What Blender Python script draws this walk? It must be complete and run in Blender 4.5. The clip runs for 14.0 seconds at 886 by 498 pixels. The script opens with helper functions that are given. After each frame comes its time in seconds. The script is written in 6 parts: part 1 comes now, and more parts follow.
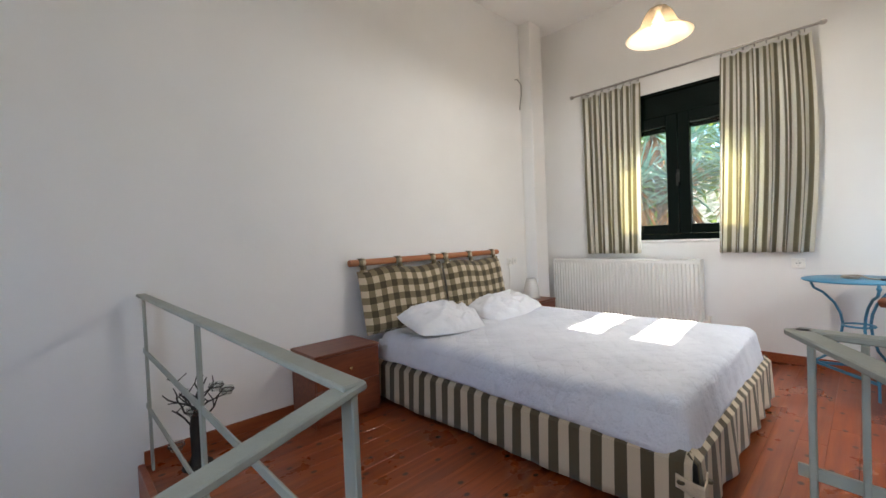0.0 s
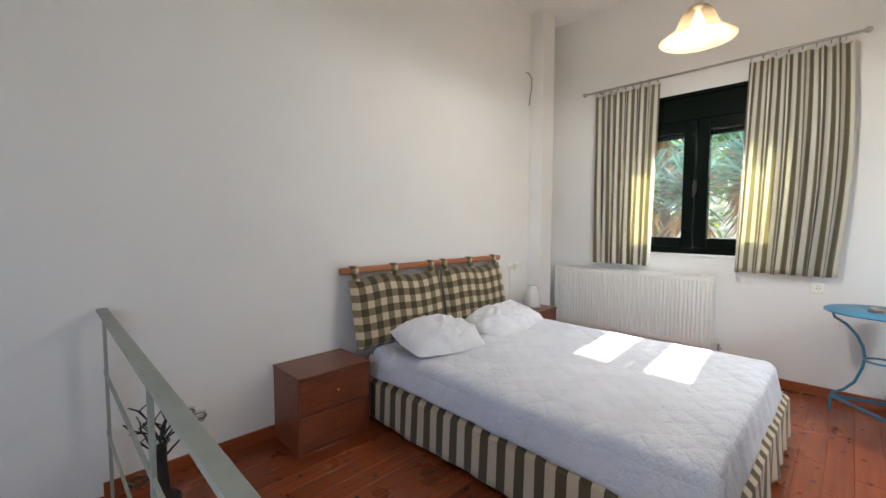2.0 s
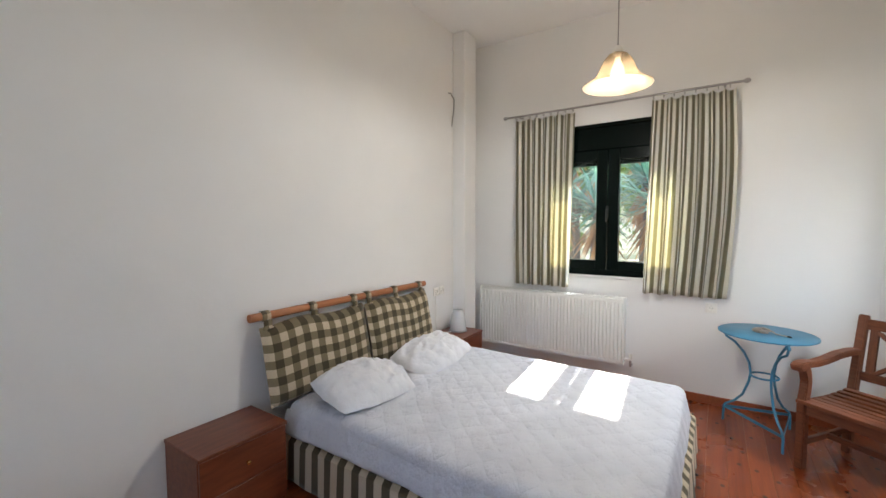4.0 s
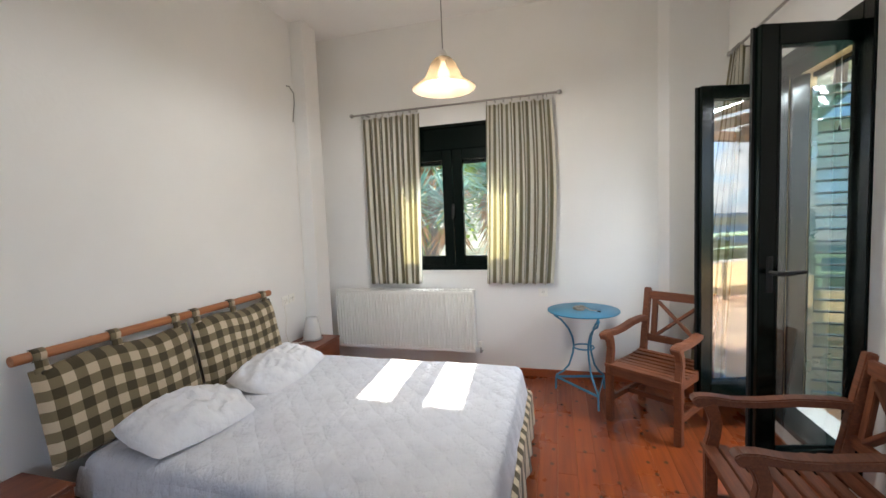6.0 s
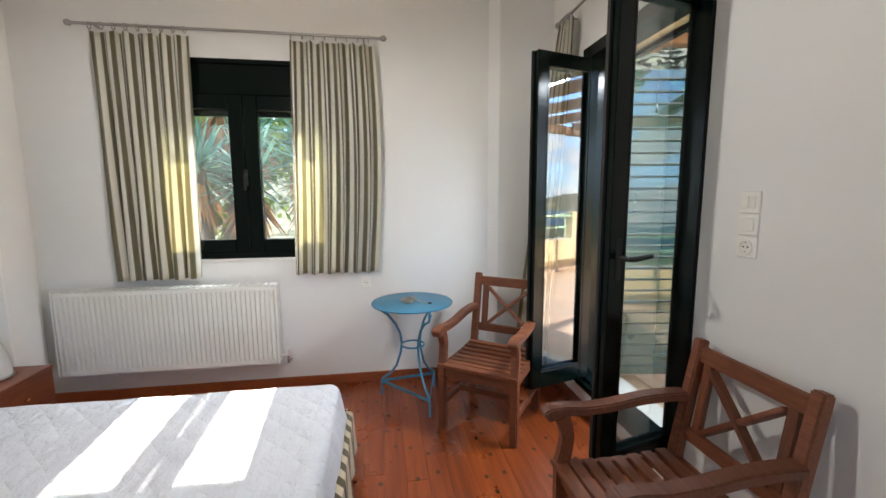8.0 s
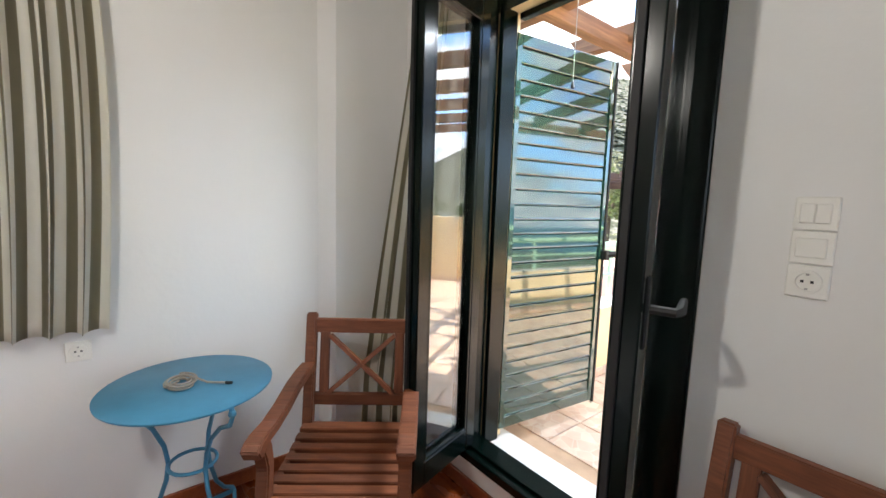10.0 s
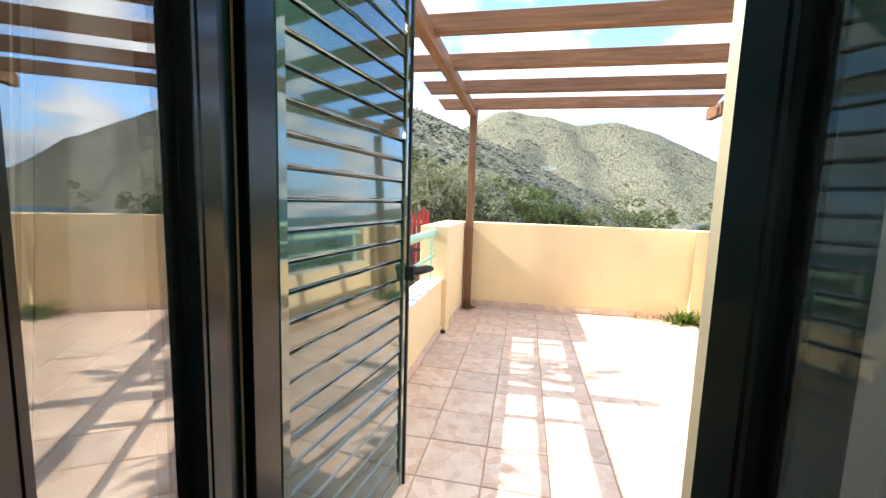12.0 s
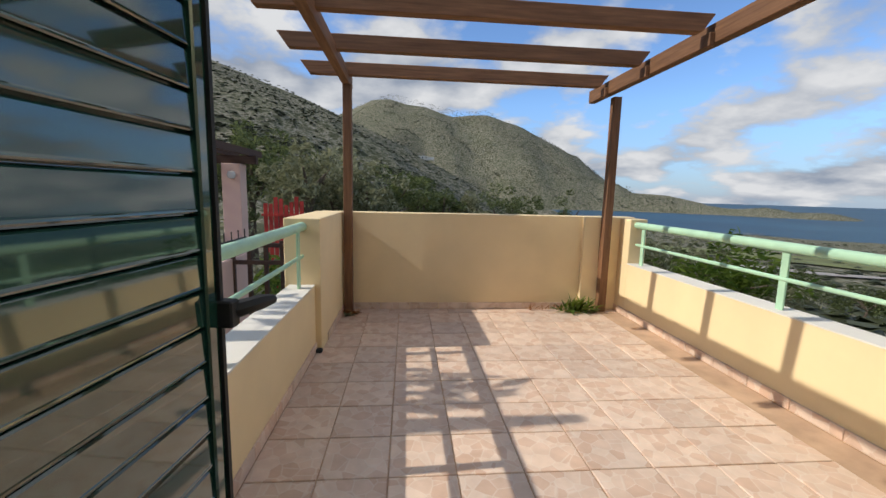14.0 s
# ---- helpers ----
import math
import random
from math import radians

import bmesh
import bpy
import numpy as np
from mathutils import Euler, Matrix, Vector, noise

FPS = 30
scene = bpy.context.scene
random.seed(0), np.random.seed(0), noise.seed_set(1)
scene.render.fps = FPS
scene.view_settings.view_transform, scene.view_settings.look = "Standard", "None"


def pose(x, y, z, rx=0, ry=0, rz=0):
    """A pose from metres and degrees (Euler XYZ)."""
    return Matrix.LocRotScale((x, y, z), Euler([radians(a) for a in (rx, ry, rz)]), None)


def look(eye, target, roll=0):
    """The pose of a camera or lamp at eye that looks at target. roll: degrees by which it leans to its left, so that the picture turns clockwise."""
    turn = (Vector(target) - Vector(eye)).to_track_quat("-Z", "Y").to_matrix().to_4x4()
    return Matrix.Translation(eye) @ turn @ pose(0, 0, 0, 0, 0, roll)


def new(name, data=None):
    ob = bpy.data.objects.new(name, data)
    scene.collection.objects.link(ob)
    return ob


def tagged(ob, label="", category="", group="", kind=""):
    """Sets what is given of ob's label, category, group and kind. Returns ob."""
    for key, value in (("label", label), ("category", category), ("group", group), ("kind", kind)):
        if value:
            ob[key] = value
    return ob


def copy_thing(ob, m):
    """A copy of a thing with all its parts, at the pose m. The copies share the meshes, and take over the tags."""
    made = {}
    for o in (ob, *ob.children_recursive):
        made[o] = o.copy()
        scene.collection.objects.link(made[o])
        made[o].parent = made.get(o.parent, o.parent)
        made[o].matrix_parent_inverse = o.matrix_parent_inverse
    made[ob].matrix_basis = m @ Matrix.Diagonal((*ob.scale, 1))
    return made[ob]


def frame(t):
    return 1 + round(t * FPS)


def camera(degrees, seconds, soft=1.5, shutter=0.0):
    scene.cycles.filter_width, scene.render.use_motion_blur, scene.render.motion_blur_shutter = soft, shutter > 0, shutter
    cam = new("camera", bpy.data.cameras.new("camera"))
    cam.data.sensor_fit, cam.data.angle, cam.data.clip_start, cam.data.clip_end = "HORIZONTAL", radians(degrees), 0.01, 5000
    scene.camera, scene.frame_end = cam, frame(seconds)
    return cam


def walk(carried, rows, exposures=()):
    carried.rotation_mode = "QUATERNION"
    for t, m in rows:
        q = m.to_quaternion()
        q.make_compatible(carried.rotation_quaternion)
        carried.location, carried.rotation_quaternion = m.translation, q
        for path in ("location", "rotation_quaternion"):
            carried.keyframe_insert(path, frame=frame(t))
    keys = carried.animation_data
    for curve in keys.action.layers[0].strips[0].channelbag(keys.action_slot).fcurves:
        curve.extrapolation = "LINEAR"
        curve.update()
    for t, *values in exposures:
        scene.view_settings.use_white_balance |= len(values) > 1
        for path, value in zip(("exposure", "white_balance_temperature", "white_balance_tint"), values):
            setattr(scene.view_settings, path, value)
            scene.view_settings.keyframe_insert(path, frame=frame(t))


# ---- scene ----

cam = camera(94.7, 14.0)
PATH = [
    (0, (-0.178, 1.107, 1.132), (1.208, 2.549, 1.086), -2.4),
    (0.5, (-0.175, 1.122, 1.154), (1.234, 2.54, 1.095), -2.0),
    (1, (-0.119, 1.202, 1.2), (1.275, 2.634, 1.117), -1.4),
    (1.5, (-0.065, 1.284, 1.277), (1.333, 2.709, 1.162), -0.5),
    (2, (-0.038, 1.315, 1.31), (1.367, 2.733, 1.185), 0.1),
    (4.3, (0.079, 1.484, 1.542), (1.787, 2.518, 1.424), -0.7),
    (4.5, (0.092, 1.469, 1.54), (1.831, 2.45, 1.424), -1.1),
    (5, (0.12, 1.433, 1.536), (1.933, 2.269, 1.423), -1.7),
    (5.5, (0.144, 1.384, 1.549), (2.016, 2.078, 1.423), -2.1),
    (6, (0.191, 1.345, 1.545), (2.111, 1.889, 1.403), -2.3),
    (6.5, (0.332, 1.347, 1.529), (2.289, 1.722, 1.362), -2.0),
    (7, (0.528, 1.348, 1.513), (2.51, 1.529, 1.312), -1.6),
    (7.5, (0.691, 1.365, 1.499), (2.676, 1.302, 1.264), -1.0),
    (10, (1.999, 1.327, 1.468), (3.559, 0.098, 1.235), 1.8),
    (10.5, (2.291, 1.178, 1.448), (3.606, -0.311, 1.216), 2.2),
    (11, (2.551, 0.948, 1.47), (3.56, -0.762, 1.231), 2.0),
    (11.5, (2.769, 0.764, 1.463), (3.439, -1.105, 1.225), 2.0),
    (12, (2.894, 0.609, 1.472), (3.282, -1.339, 1.235), 1.8),
    (12.5, (2.892, 0.373, 1.457), (3.06, -1.605, 1.209), 1.7),
    (13, (2.904, 0.165, 1.424), (2.906, -1.817, 1.159), 1.7),
    (13.5, (2.956, -0.029, 1.411), (2.844, -2.007, 1.134), 1.6),
    (14, (2.965, -0.124, 1.438), (2.786, -2.097, 1.164), 1.4),
]

EXPOSURES = [(0.0, 3.4), (4.5, 3.3), (7.5, 3.25), (10.0, 3.2), (10.5, 3.05), (11.0, 2.95), (12.0, 2.42), (12.5, 1.92), (13.0, 1.38), (13.5, 0.85), (14.0, 0.58)]
walk(cam, [(t, look(eye, target, roll)) for t, eye, target, roll in PATH], EXPOSURES)

# ---- light ----
SUN_AZ, SUN_EL = 3.5, 37.0   # degrees from +x towards +y, and above the horizon
sun_dir = Vector((math.cos(radians(SUN_AZ)) * math.cos(radians(SUN_EL)), math.sin(radians(SUN_AZ)) * math.cos(radians(SUN_EL)), math.sin(radians(SUN_EL))))

world = bpy.data.worlds.new("sky")
scene.world = world
world.use_nodes = True
wn, wl = world.node_tree.nodes, world.node_tree.links
wn.clear()
w_out, w_bg = wn.new("ShaderNodeOutputWorld"), wn.new("ShaderNodeBackground")
w_sky = wn.new("ShaderNodeTexSky")
w_sky.sky_type, w_sky.sun_disc = "NISHITA", False
w_sky.sun_elevation, w_sky.sun_rotation = radians(SUN_EL), radians(90 - SUN_AZ)
w_sky.altitude, w_sky.air_density, w_sky.dust_density, w_sky.ozone_density = 1200.0, 1.0, 0.1, 6.0
w_co = wn.new("ShaderNodeTexCoord")
w_sep, w_comb = wn.new("ShaderNodeSeparateXYZ"), wn.new("ShaderNodeCombineXYZ")
w_h, w_dx, w_dy = (wn.new("ShaderNodeMath") for _ in range(3))
w_h.operation, w_dx.operation, w_dy.operation = "ADD", "DIVIDE", "DIVIDE"
w_h.inputs[1].default_value = 0.30      # flattens the clouds into a layer overhead
wl.new(w_co.outputs["Generated"], w_sep.inputs[0])
wl.new(w_sep.outputs[2], w_h.inputs[0])
for w_n, k in ((w_dx, 0), (w_dy, 1)):
    wl.new(w_sep.outputs[k], w_n.inputs[0])
    wl.new(w_h.outputs[0], w_n.inputs[1])
    wl.new(w_n.outputs[0], w_comb.inputs[k])
w_map = wn.new("ShaderNodeMapping")
w_map.inputs["Location"].default_value = (0.7, 0.35, 0.0)
w_noise, w_ramp, w_mix = wn.new("ShaderNodeTexNoise"), wn.new("ShaderNodeValToRGB"), wn.new("ShaderNodeMix")
w_noise.inputs["Scale"].default_value, w_noise.inputs["Detail"].default_value, w_noise.inputs["Roughness"].default_value = 1.7, 10.0, 0.54
w_ramp.color_ramp.elements[0].position, w_ramp.color_ramp.elements[1].position = 0.44, 0.525
w_ramp.color_ramp.elements[0].color, w_ramp.color_ramp.elements[1].color = (0, 0, 0, 1), (1, 1, 1, 1)
w_noise2, w_ramp2 = wn.new("ShaderNodeTexNoise"), wn.new("ShaderNodeValToRGB")
w_noise2.inputs["Scale"].default_value, w_noise2.inputs["Detail"].default_value = 3.4, 6.0
w_ramp2.color_ramp.elements[0].position, w_ramp2.color_ramp.elements[1].position = 0.35, 0.65
w_ramp2.color_ramp.elements[0].color, w_ramp2.color_ramp.elements[1].color = (1.5, 1.75, 2.2, 1), (3.7, 3.75, 3.85, 1)
w_mix.data_type = "RGBA"
wl.new(w_comb.outputs[0], w_map.inputs["Vector"])
wl.new(w_map.outputs[0], w_noise.inputs["Vector"])
wl.new(w_map.outputs[0], w_noise2.inputs["Vector"])
wl.new(w_noise.outputs["Fac"], w_ramp.inputs["Fac"])
wl.new(w_noise2.outputs["Fac"], w_ramp2.inputs["Fac"])
wl.new(w_ramp.outputs["Color"], w_mix.inputs[0])
w_low, w_haze = wn.new("ShaderNodeMapRange"), wn.new("ShaderNodeMix")     # sea haze round the whole horizon
w_low.inputs["From Min"].default_value, w_low.inputs["From Max"].default_value = 0.0, 0.20
w_low.inputs["To Min"].default_value, w_low.inputs["To Max"].default_value = 0.85, 0.0
w_haze.data_type = "RGBA"
w_haze.inputs[7].default_value = (1.2, 1.7, 2.55, 1)
wl.new(w_sep.outputs[2], w_low.inputs["Value"])
wl.new(w_low.outputs[0], w_haze.inputs[0])
wl.new(w_sky.outputs[0], w_haze.inputs[6])
wl.new(w_haze.outputs[2], w_mix.inputs[6])
wl.new(w_ramp2.outputs["Color"], w_mix.inputs[7])
wl.new(w_mix.outputs[2], w_bg.inputs["Color"])
w_bg.inputs["Strength"].default_value = 0.132
wl.new(w_bg.outputs[0], w_out.inputs["Surface"])

sun = new("sun", bpy.data.lights.new("sun", "SUN"))
sun.data.energy, sun.data.angle, sun.data.color = 2.6, radians(0.55), (1.0, 0.92, 0.80)
sun.matrix_basis = look((12, 2, 12), Vector((12, 2, 12)) - sun_dir)


PENDANT_POWER = 4.8
# added fill lamp behind the walk, in an opening made for it in the end wall
west = new("west_fill", bpy.data.lights.new("west_fill", "AREA"))
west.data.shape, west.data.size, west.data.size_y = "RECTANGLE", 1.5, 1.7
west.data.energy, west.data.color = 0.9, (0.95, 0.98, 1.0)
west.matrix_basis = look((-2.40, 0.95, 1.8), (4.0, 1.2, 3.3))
# the sky's light at the heads of the window and of the terrace door
for name, eye, target, wide, high, power in (("window_skylight", (4.31, 2.335, 2.20), (2.7, 2.335, 1.75), 0.44, 0.14, 22.0), ("door_skylight", (3.0, -0.36, 2.45), (2.6, 0.9, 1.0), 0.9, 0.14, 9.0)):
    lamp = new(name, bpy.data.lights.new(name, "AREA"))
    lamp.data.shape, lamp.data.size, lamp.data.size_y = "RECTANGLE", wide, high
    lamp.data.energy, lamp.data.color = power, (0.86, 0.94, 1.0)
    lamp.matrix_basis = look(eye, target)

# ---- materials ----
def shader(name):
    m = bpy.data.materials.new(name)
    m.use_nodes = True
    nt = m.node_tree
    return m, nt, nt.nodes["Principled BSDF"]


def node(nt, kind, **inputs):
    n = nt.nodes.new(kind)
    for key, value in inputs.items():
        n.inputs[key.replace("_", " ")].default_value = value
    return n


def coords(nt, scale=(1, 1, 1), which="Object"):
    co, mp = nt.nodes.new("ShaderNodeTexCoord"), nt.nodes.new("ShaderNodeMapping")
    mp.inputs["Scale"].default_value = scale
    nt.links.new(co.outputs[which], mp.inputs["Vector"])
    return mp.outputs[0]


def ramp(nt, fac, stops):
    r = nt.nodes.new("ShaderNodeValToRGB")
    r.color_ramp.elements[0].position, r.color_ramp.elements[0].color = stops[0][0], (*stops[0][1], 1)
    r.color_ramp.elements[1].position, r.color_ramp.elements[1].color = stops[-1][0], (*stops[-1][1], 1)
    for p, c in stops[1:-1]:
        r.color_ramp.elements.new(p).color = (*c, 1)
    nt.links.new(fac, r.inputs["Fac"])
    return r.outputs["Color"]


def mixed(nt, fac, a, b, blend="MIX"):
    m = nt.nodes.new("ShaderNodeMix")
    m.data_type, m.blend_type = "RGBA", blend
    for value, slot in ((fac, 0), (a, 6), (b, 7)):
        if isinstance(value, (int, float)):
            m.inputs[slot].default_value = value
        elif isinstance(value, tuple):
            m.inputs[slot].default_value = (*value, 1)
        else:
            nt.links.new(value, m.inputs[slot])
    return m.outputs[2]


def maths(nt, op, a, b=0.0):
    m = nt.nodes.new("ShaderNodeMath")
    m.operation = op
    for value, slot in ((a, 0), (b, 1)):
        if isinstance(value, (int, float)):
            m.inputs[slot].default_value = value
        else:
            nt.links.new(value, m.inputs[slot])
    return m.outputs[0]


def bumped(nt, bsdf, height, strength=0.3, distance=0.002):
    b = nt.nodes.new("ShaderNodeBump")
    b.inputs["Strength"].default_value, b.inputs["Distance"].default_value = strength, distance
    nt.links.new(height, b.inputs["Height"])
    nt.links.new(b.outputs[0], bsdf.inputs["Normal"])


def noise_of(nt, vec, scale, detail=4.0, rough=0.55):
    n = nt.nodes.new("ShaderNodeTexNoise")
    n.inputs["Scale"].default_value, n.inputs["Detail"].default_value, n.inputs["Roughness"].default_value = scale, detail, rough
    nt.links.new(vec, n.inputs["Vector"])
    return n.outputs["Fac"]


def random_of(nt):
    return nt.nodes.new("ShaderNodeObjectInfo").outputs["Random"]


def plain(name, colour, rough=0.5, metal=0.0, vary=0.12, scale=6.0, bump=0.15, fine=60.0, coat=0.0, distance=0.002):
    """A painted or solid surface with a little blotch and grain."""
    m, nt, b = shader(name)
    v = coords(nt)
    dark, light = tuple(c * (1 - vary) for c in colour), tuple(min(1.0, c * (1 + vary * 0.6)) for c in colour)
    col = ramp(nt, noise_of(nt, v, scale, 6.0), [(0.3, dark), (0.7, light)])
    nt.links.new(col, b.inputs["Base Color"])
    b.inputs["Roughness"].default_value, b.inputs["Metallic"].default_value = rough, metal
    b.inputs["Coat Weight"].default_value = coat
    if bump:
        bumped(nt, b, noise_of(nt, v, fine, 3.0), bump, distance)
    return m


def wood(name, dark, light, rough=0.45, grain=(1.2, 22, 22), bump=0.2, coat=0.0, tint=0.25):
    """Wood with its grain along the object's own x axis."""
    m, nt, b = shader(name)
    v = coords(nt, grain)
    n1 = noise_of(nt, v, 2.6, 8.0, 0.62)
    base = ramp(nt, n1, [(0.3, dark), (0.52, tuple((a + c) / 2 for a, c in zip(dark, light))), (0.72, light)])
    r = ramp(nt, random_of(nt), [(0.0, (1 - tint,) * 3), (1.0, (1 + tint * 0.3,) * 3)])
    nt.links.new(mixed(nt, 1.0, base, r, "MULTIPLY"), b.inputs["Base Color"])
    b.inputs["Roughness"].default_value, b.inputs["Coat Weight"].default_value = rough, coat
    b.inputs["Coat Roughness"].default_value = 0.2
    bumped(nt, b, n1, bump, 0.001)
    return m


MATS = {}
MATS["wall"] = plain("white_plaster", (0.82, 0.81, 0.785), 0.9, vary=0.035, scale=1.3, bump=0.25, fine=38, distance=0.003)
MATS["ceiling"] = plain("ceiling_paint", (0.88, 0.87, 0.85), 0.92, vary=0.03, scale=1.1, bump=0.15, fine=30)
MATS["cream"] = plain("cream_render", (0.82, 0.655, 0.39), 0.92, vary=0.07, scale=1.6, bump=0.3, fine=110, distance=0.0015)
MATS["cream_white"] = plain("pale_render", (0.76, 0.73, 0.66), 0.92, vary=0.06, scale=2.0, bump=0.5, fine=80, distance=0.004)
MATS["pink"] = plain("pink_render", (0.72, 0.50, 0.42), 0.92, vary=0.06, scale=1.5, bump=0.4, fine=60)
MATS["green"] = plain("dark_green_aluminium", (0.0014, 0.0046, 0.0035), 0.2, vary=0.2, scale=3.0, bump=0.02, fine=200)
MATS["green"].node_tree.nodes["Principled BSDF"].inputs["Specular IOR Level"].default_value = 0.22
MATS["rubber"] = plain("black_rubber", (0.008, 0.008, 0.008), 0.65, bump=0.1)
MATS["white_plastic"] = plain("white_plastic", (0.87, 0.85, 0.79), 0.35, vary=0.03, bump=0.0)
MATS["radiator"] = plain("radiator_enamel", (0.80, 0.79, 0.74), 0.35, vary=0.03, scale=3, bump=0.03)
MATS["rail"] = plain("grey_green_paint", (0.30, 0.32, 0.28), 0.55, vary=0.1, scale=9, bump=0.35, fine=90)
MATS["mint"] = plain("mint_paint", (0.42, 0.66, 0.47), 0.45, vary=0.12, scale=7, bump=0.3, fine=80)
MATS["blue"] = plain("blue_paint", (0.055, 0.235, 0.38), 0.42, vary=0.12, scale=8, bump=0.2, fine=110)
MATS["steel"] = plain("brushed_steel", (0.45, 0.43, 0.41), 0.35, 1.0, vary=0.1, bump=0.05)
MATS["brass"] = plain("brass", (0.75, 0.52, 0.22), 0.25, 1.0, bump=0.0)
MATS["black_iron"] = plain("black_iron", (0.012, 0.011, 0.010), 0.55, bump=0.3)
MATS["cable"] = plain("grey_cable", (0.32, 0.31, 0.29), 0.6, bump=0.0)
MATS["pillow"] = plain("white_cotton", (0.70, 0.70, 0.715), 0.9, vary=0.03, scale=5, bump=0.8, fine=11, distance=0.02)
MATS["red"] = plain("red_paint", (0.50, 0.035, 0.025), 0.6, vary=0.25, scale=5, bump=0.3)
MATS["stone"] = plain("grey_stone", (0.40, 0.36, 0.31), 0.9, vary=0.25, scale=6, bump=0.7, fine=25, distance=0.02)
MATS["nightstand"] = wood("cherry_veneer", (0.13, 0.032, 0.013), (0.23, 0.065, 0.026), 0.38, (1.6, 14, 14), 0.08, 0.15, 0.08)
MATS["chair"] = wood("oiled_hardwood", (0.125, 0.036, 0.015), (0.25, 0.082, 0.034), 0.5, (3.0, 30, 30), 0.25, 0.0, 0.3)
MATS["pole"] = wood("orange_dowel", (0.30, 0.10, 0.035), (0.47, 0.19, 0.075), 0.4, (1.5, 20, 20), 0.1, 0.1, 0.1)
MATS["pergola"] = wood("stained_timber", (0.13, 0.058, 0.026), (0.30, 0.15, 0.072), 0.7, (1.0, 16, 16), 0.5, 0.0, 0.3)
MATS["old_wood"] = wood("dark_timber", (0.045, 0.022, 0.014), (0.11, 0.06, 0.04), 0.8, (1.0, 16, 16), 0.5)
MATS["skirting"] = wood("stained_skirting", (0.24, 0.05, 0.014), (0.36, 0.09, 0.025), 0.4, (1.0, 25, 25), 0.1, 0.2)


def plank_material():
    m, nt, b = shader("pine_planks")
    v = coords(nt, (0.8, 14, 14))
    info = nt.nodes.new("ShaderNodeObjectInfo")
    shift = nt.nodes.new("ShaderNodeVectorMath")
    shift.operation = "ADD"
    nt.links.new(v, shift.inputs[0])
    wide = maths(nt, "MULTIPLY", info.outputs["Random"], 37.0)
    comb = nt.nodes.new("ShaderNodeCombineXYZ")
    for k in range(3):
        nt.links.new(wide, comb.inputs[k])
    nt.links.new(comb.outputs[0], shift.inputs[1])
    n1 = noise_of(nt, shift.outputs[0], 2.2, 8.0, 0.6)
    base = ramp(nt, n1, [(0.28, (0.15, 0.028, 0.007)), (0.55, (0.25, 0.054, 0.012)), (0.78, (0.34, 0.088, 0.021))])
    tone = ramp(nt, info.outputs["Random"], [(0.0, (0.78, 0.72, 0.68)), (1.0, (1.12, 1.1, 1.05))])
    base = mixed(nt, 1.0, base, tone, "MULTIPLY")
    vo = nt.nodes.new("ShaderNodeTexVoronoi")
    vo.voronoi_dimensions = "2D"
    vo.inputs["Scale"].default_value, vo.inputs["Randomness"].default_value = 6.2, 1.0
    nt.links.new(coords(nt, (0.75, 1.0, 1.0)), vo.inputs["Vector"])
    knot = ramp(nt, vo.outputs["Distance"], [(0.05, (1, 1, 1)), (0.095, (0, 0, 0))])
    base = mixed(nt, knot, base, (0.030, 0.008, 0.004))
    nt.links.new(base, b.inputs["Base Color"])
    rr = ramp(nt, noise_of(nt, coords(nt), 3.0, 5.0), [(0.3, (0.22,) * 3), (0.7, (0.42,) * 3)])
    nt.links.new(rr, b.inputs["Roughness"])
    b.inputs["Coat Weight"].default_value, b.inputs["Coat Roughness"].default_value = 0.18, 0.18
    bumped(nt, b, n1, 0.12, 0.001)
    return m


MATS["plank"] = plank_material()


def cloth(name, pattern, rough=0.95, through_light=0.0, bump=0.3):
    """Woven cloth with its pattern in the mesh's UV map, in metres. pattern(nt, u, v) gives the colour."""
    m, nt, b = shader(name)
    uv = nt.nodes.new("ShaderNodeTexCoord").outputs["UV"]
    sep = nt.nodes.new("ShaderNodeSeparateXYZ")
    nt.links.new(uv, sep.inputs[0])
    col = pattern(nt, sep.outputs[0], sep.outputs[1])
    weave = noise_of(nt, coords(nt, (1, 1, 1), "UV"), 420.0, 2.0)
    col = mixed(nt, 1.0, col, ramp(nt, weave, [(0.3, (0.86,) * 3), (0.7, (1.06,) * 3)]), "MULTIPLY")
    nt.links.new(col, b.inputs["Base Color"])
    b.inputs["Roughness"].default_value = rough
    b.inputs["Sheen Weight"].default_value = 0.15
    bumped(nt, b, noise_of(nt, coords(nt, (1, 1, 1), "UV"), 9.0, 4.0), bump, 0.01)
    if through_light:
        tr, mx = nt.nodes.new("ShaderNodeBsdfTranslucent"), nt.nodes.new("ShaderNodeMixShader")
        nt.links.new(mixed(nt, 0.6, col, (0.90, 0.84, 0.50)), tr.inputs["Color"])
        mx.inputs[0].default_value = through_light
        out = nt.nodes["Material Output"]
        nt.links.new(b.outputs[0], mx.inputs[1])
        nt.links.new(tr.outputs[0], mx.inputs[2])
        nt.links.new(mx.outputs[0], out.inputs["Surface"])
    return m


def band(nt, u, pitch, share):
    """1 on the first share of every pitch metres."""
    f = maths(nt, "FRACT", maths(nt, "DIVIDE", u, pitch))
    return maths(nt, "LESS_THAN", f, share)


OLIVE, CREAM = (0.085, 0.064, 0.033), (0.54, 0.44, 0.31)


def stripes(pitch, share, a, c):
    return lambda nt, u, v: mixed(nt, band(nt, u, pitch, share), c, a)


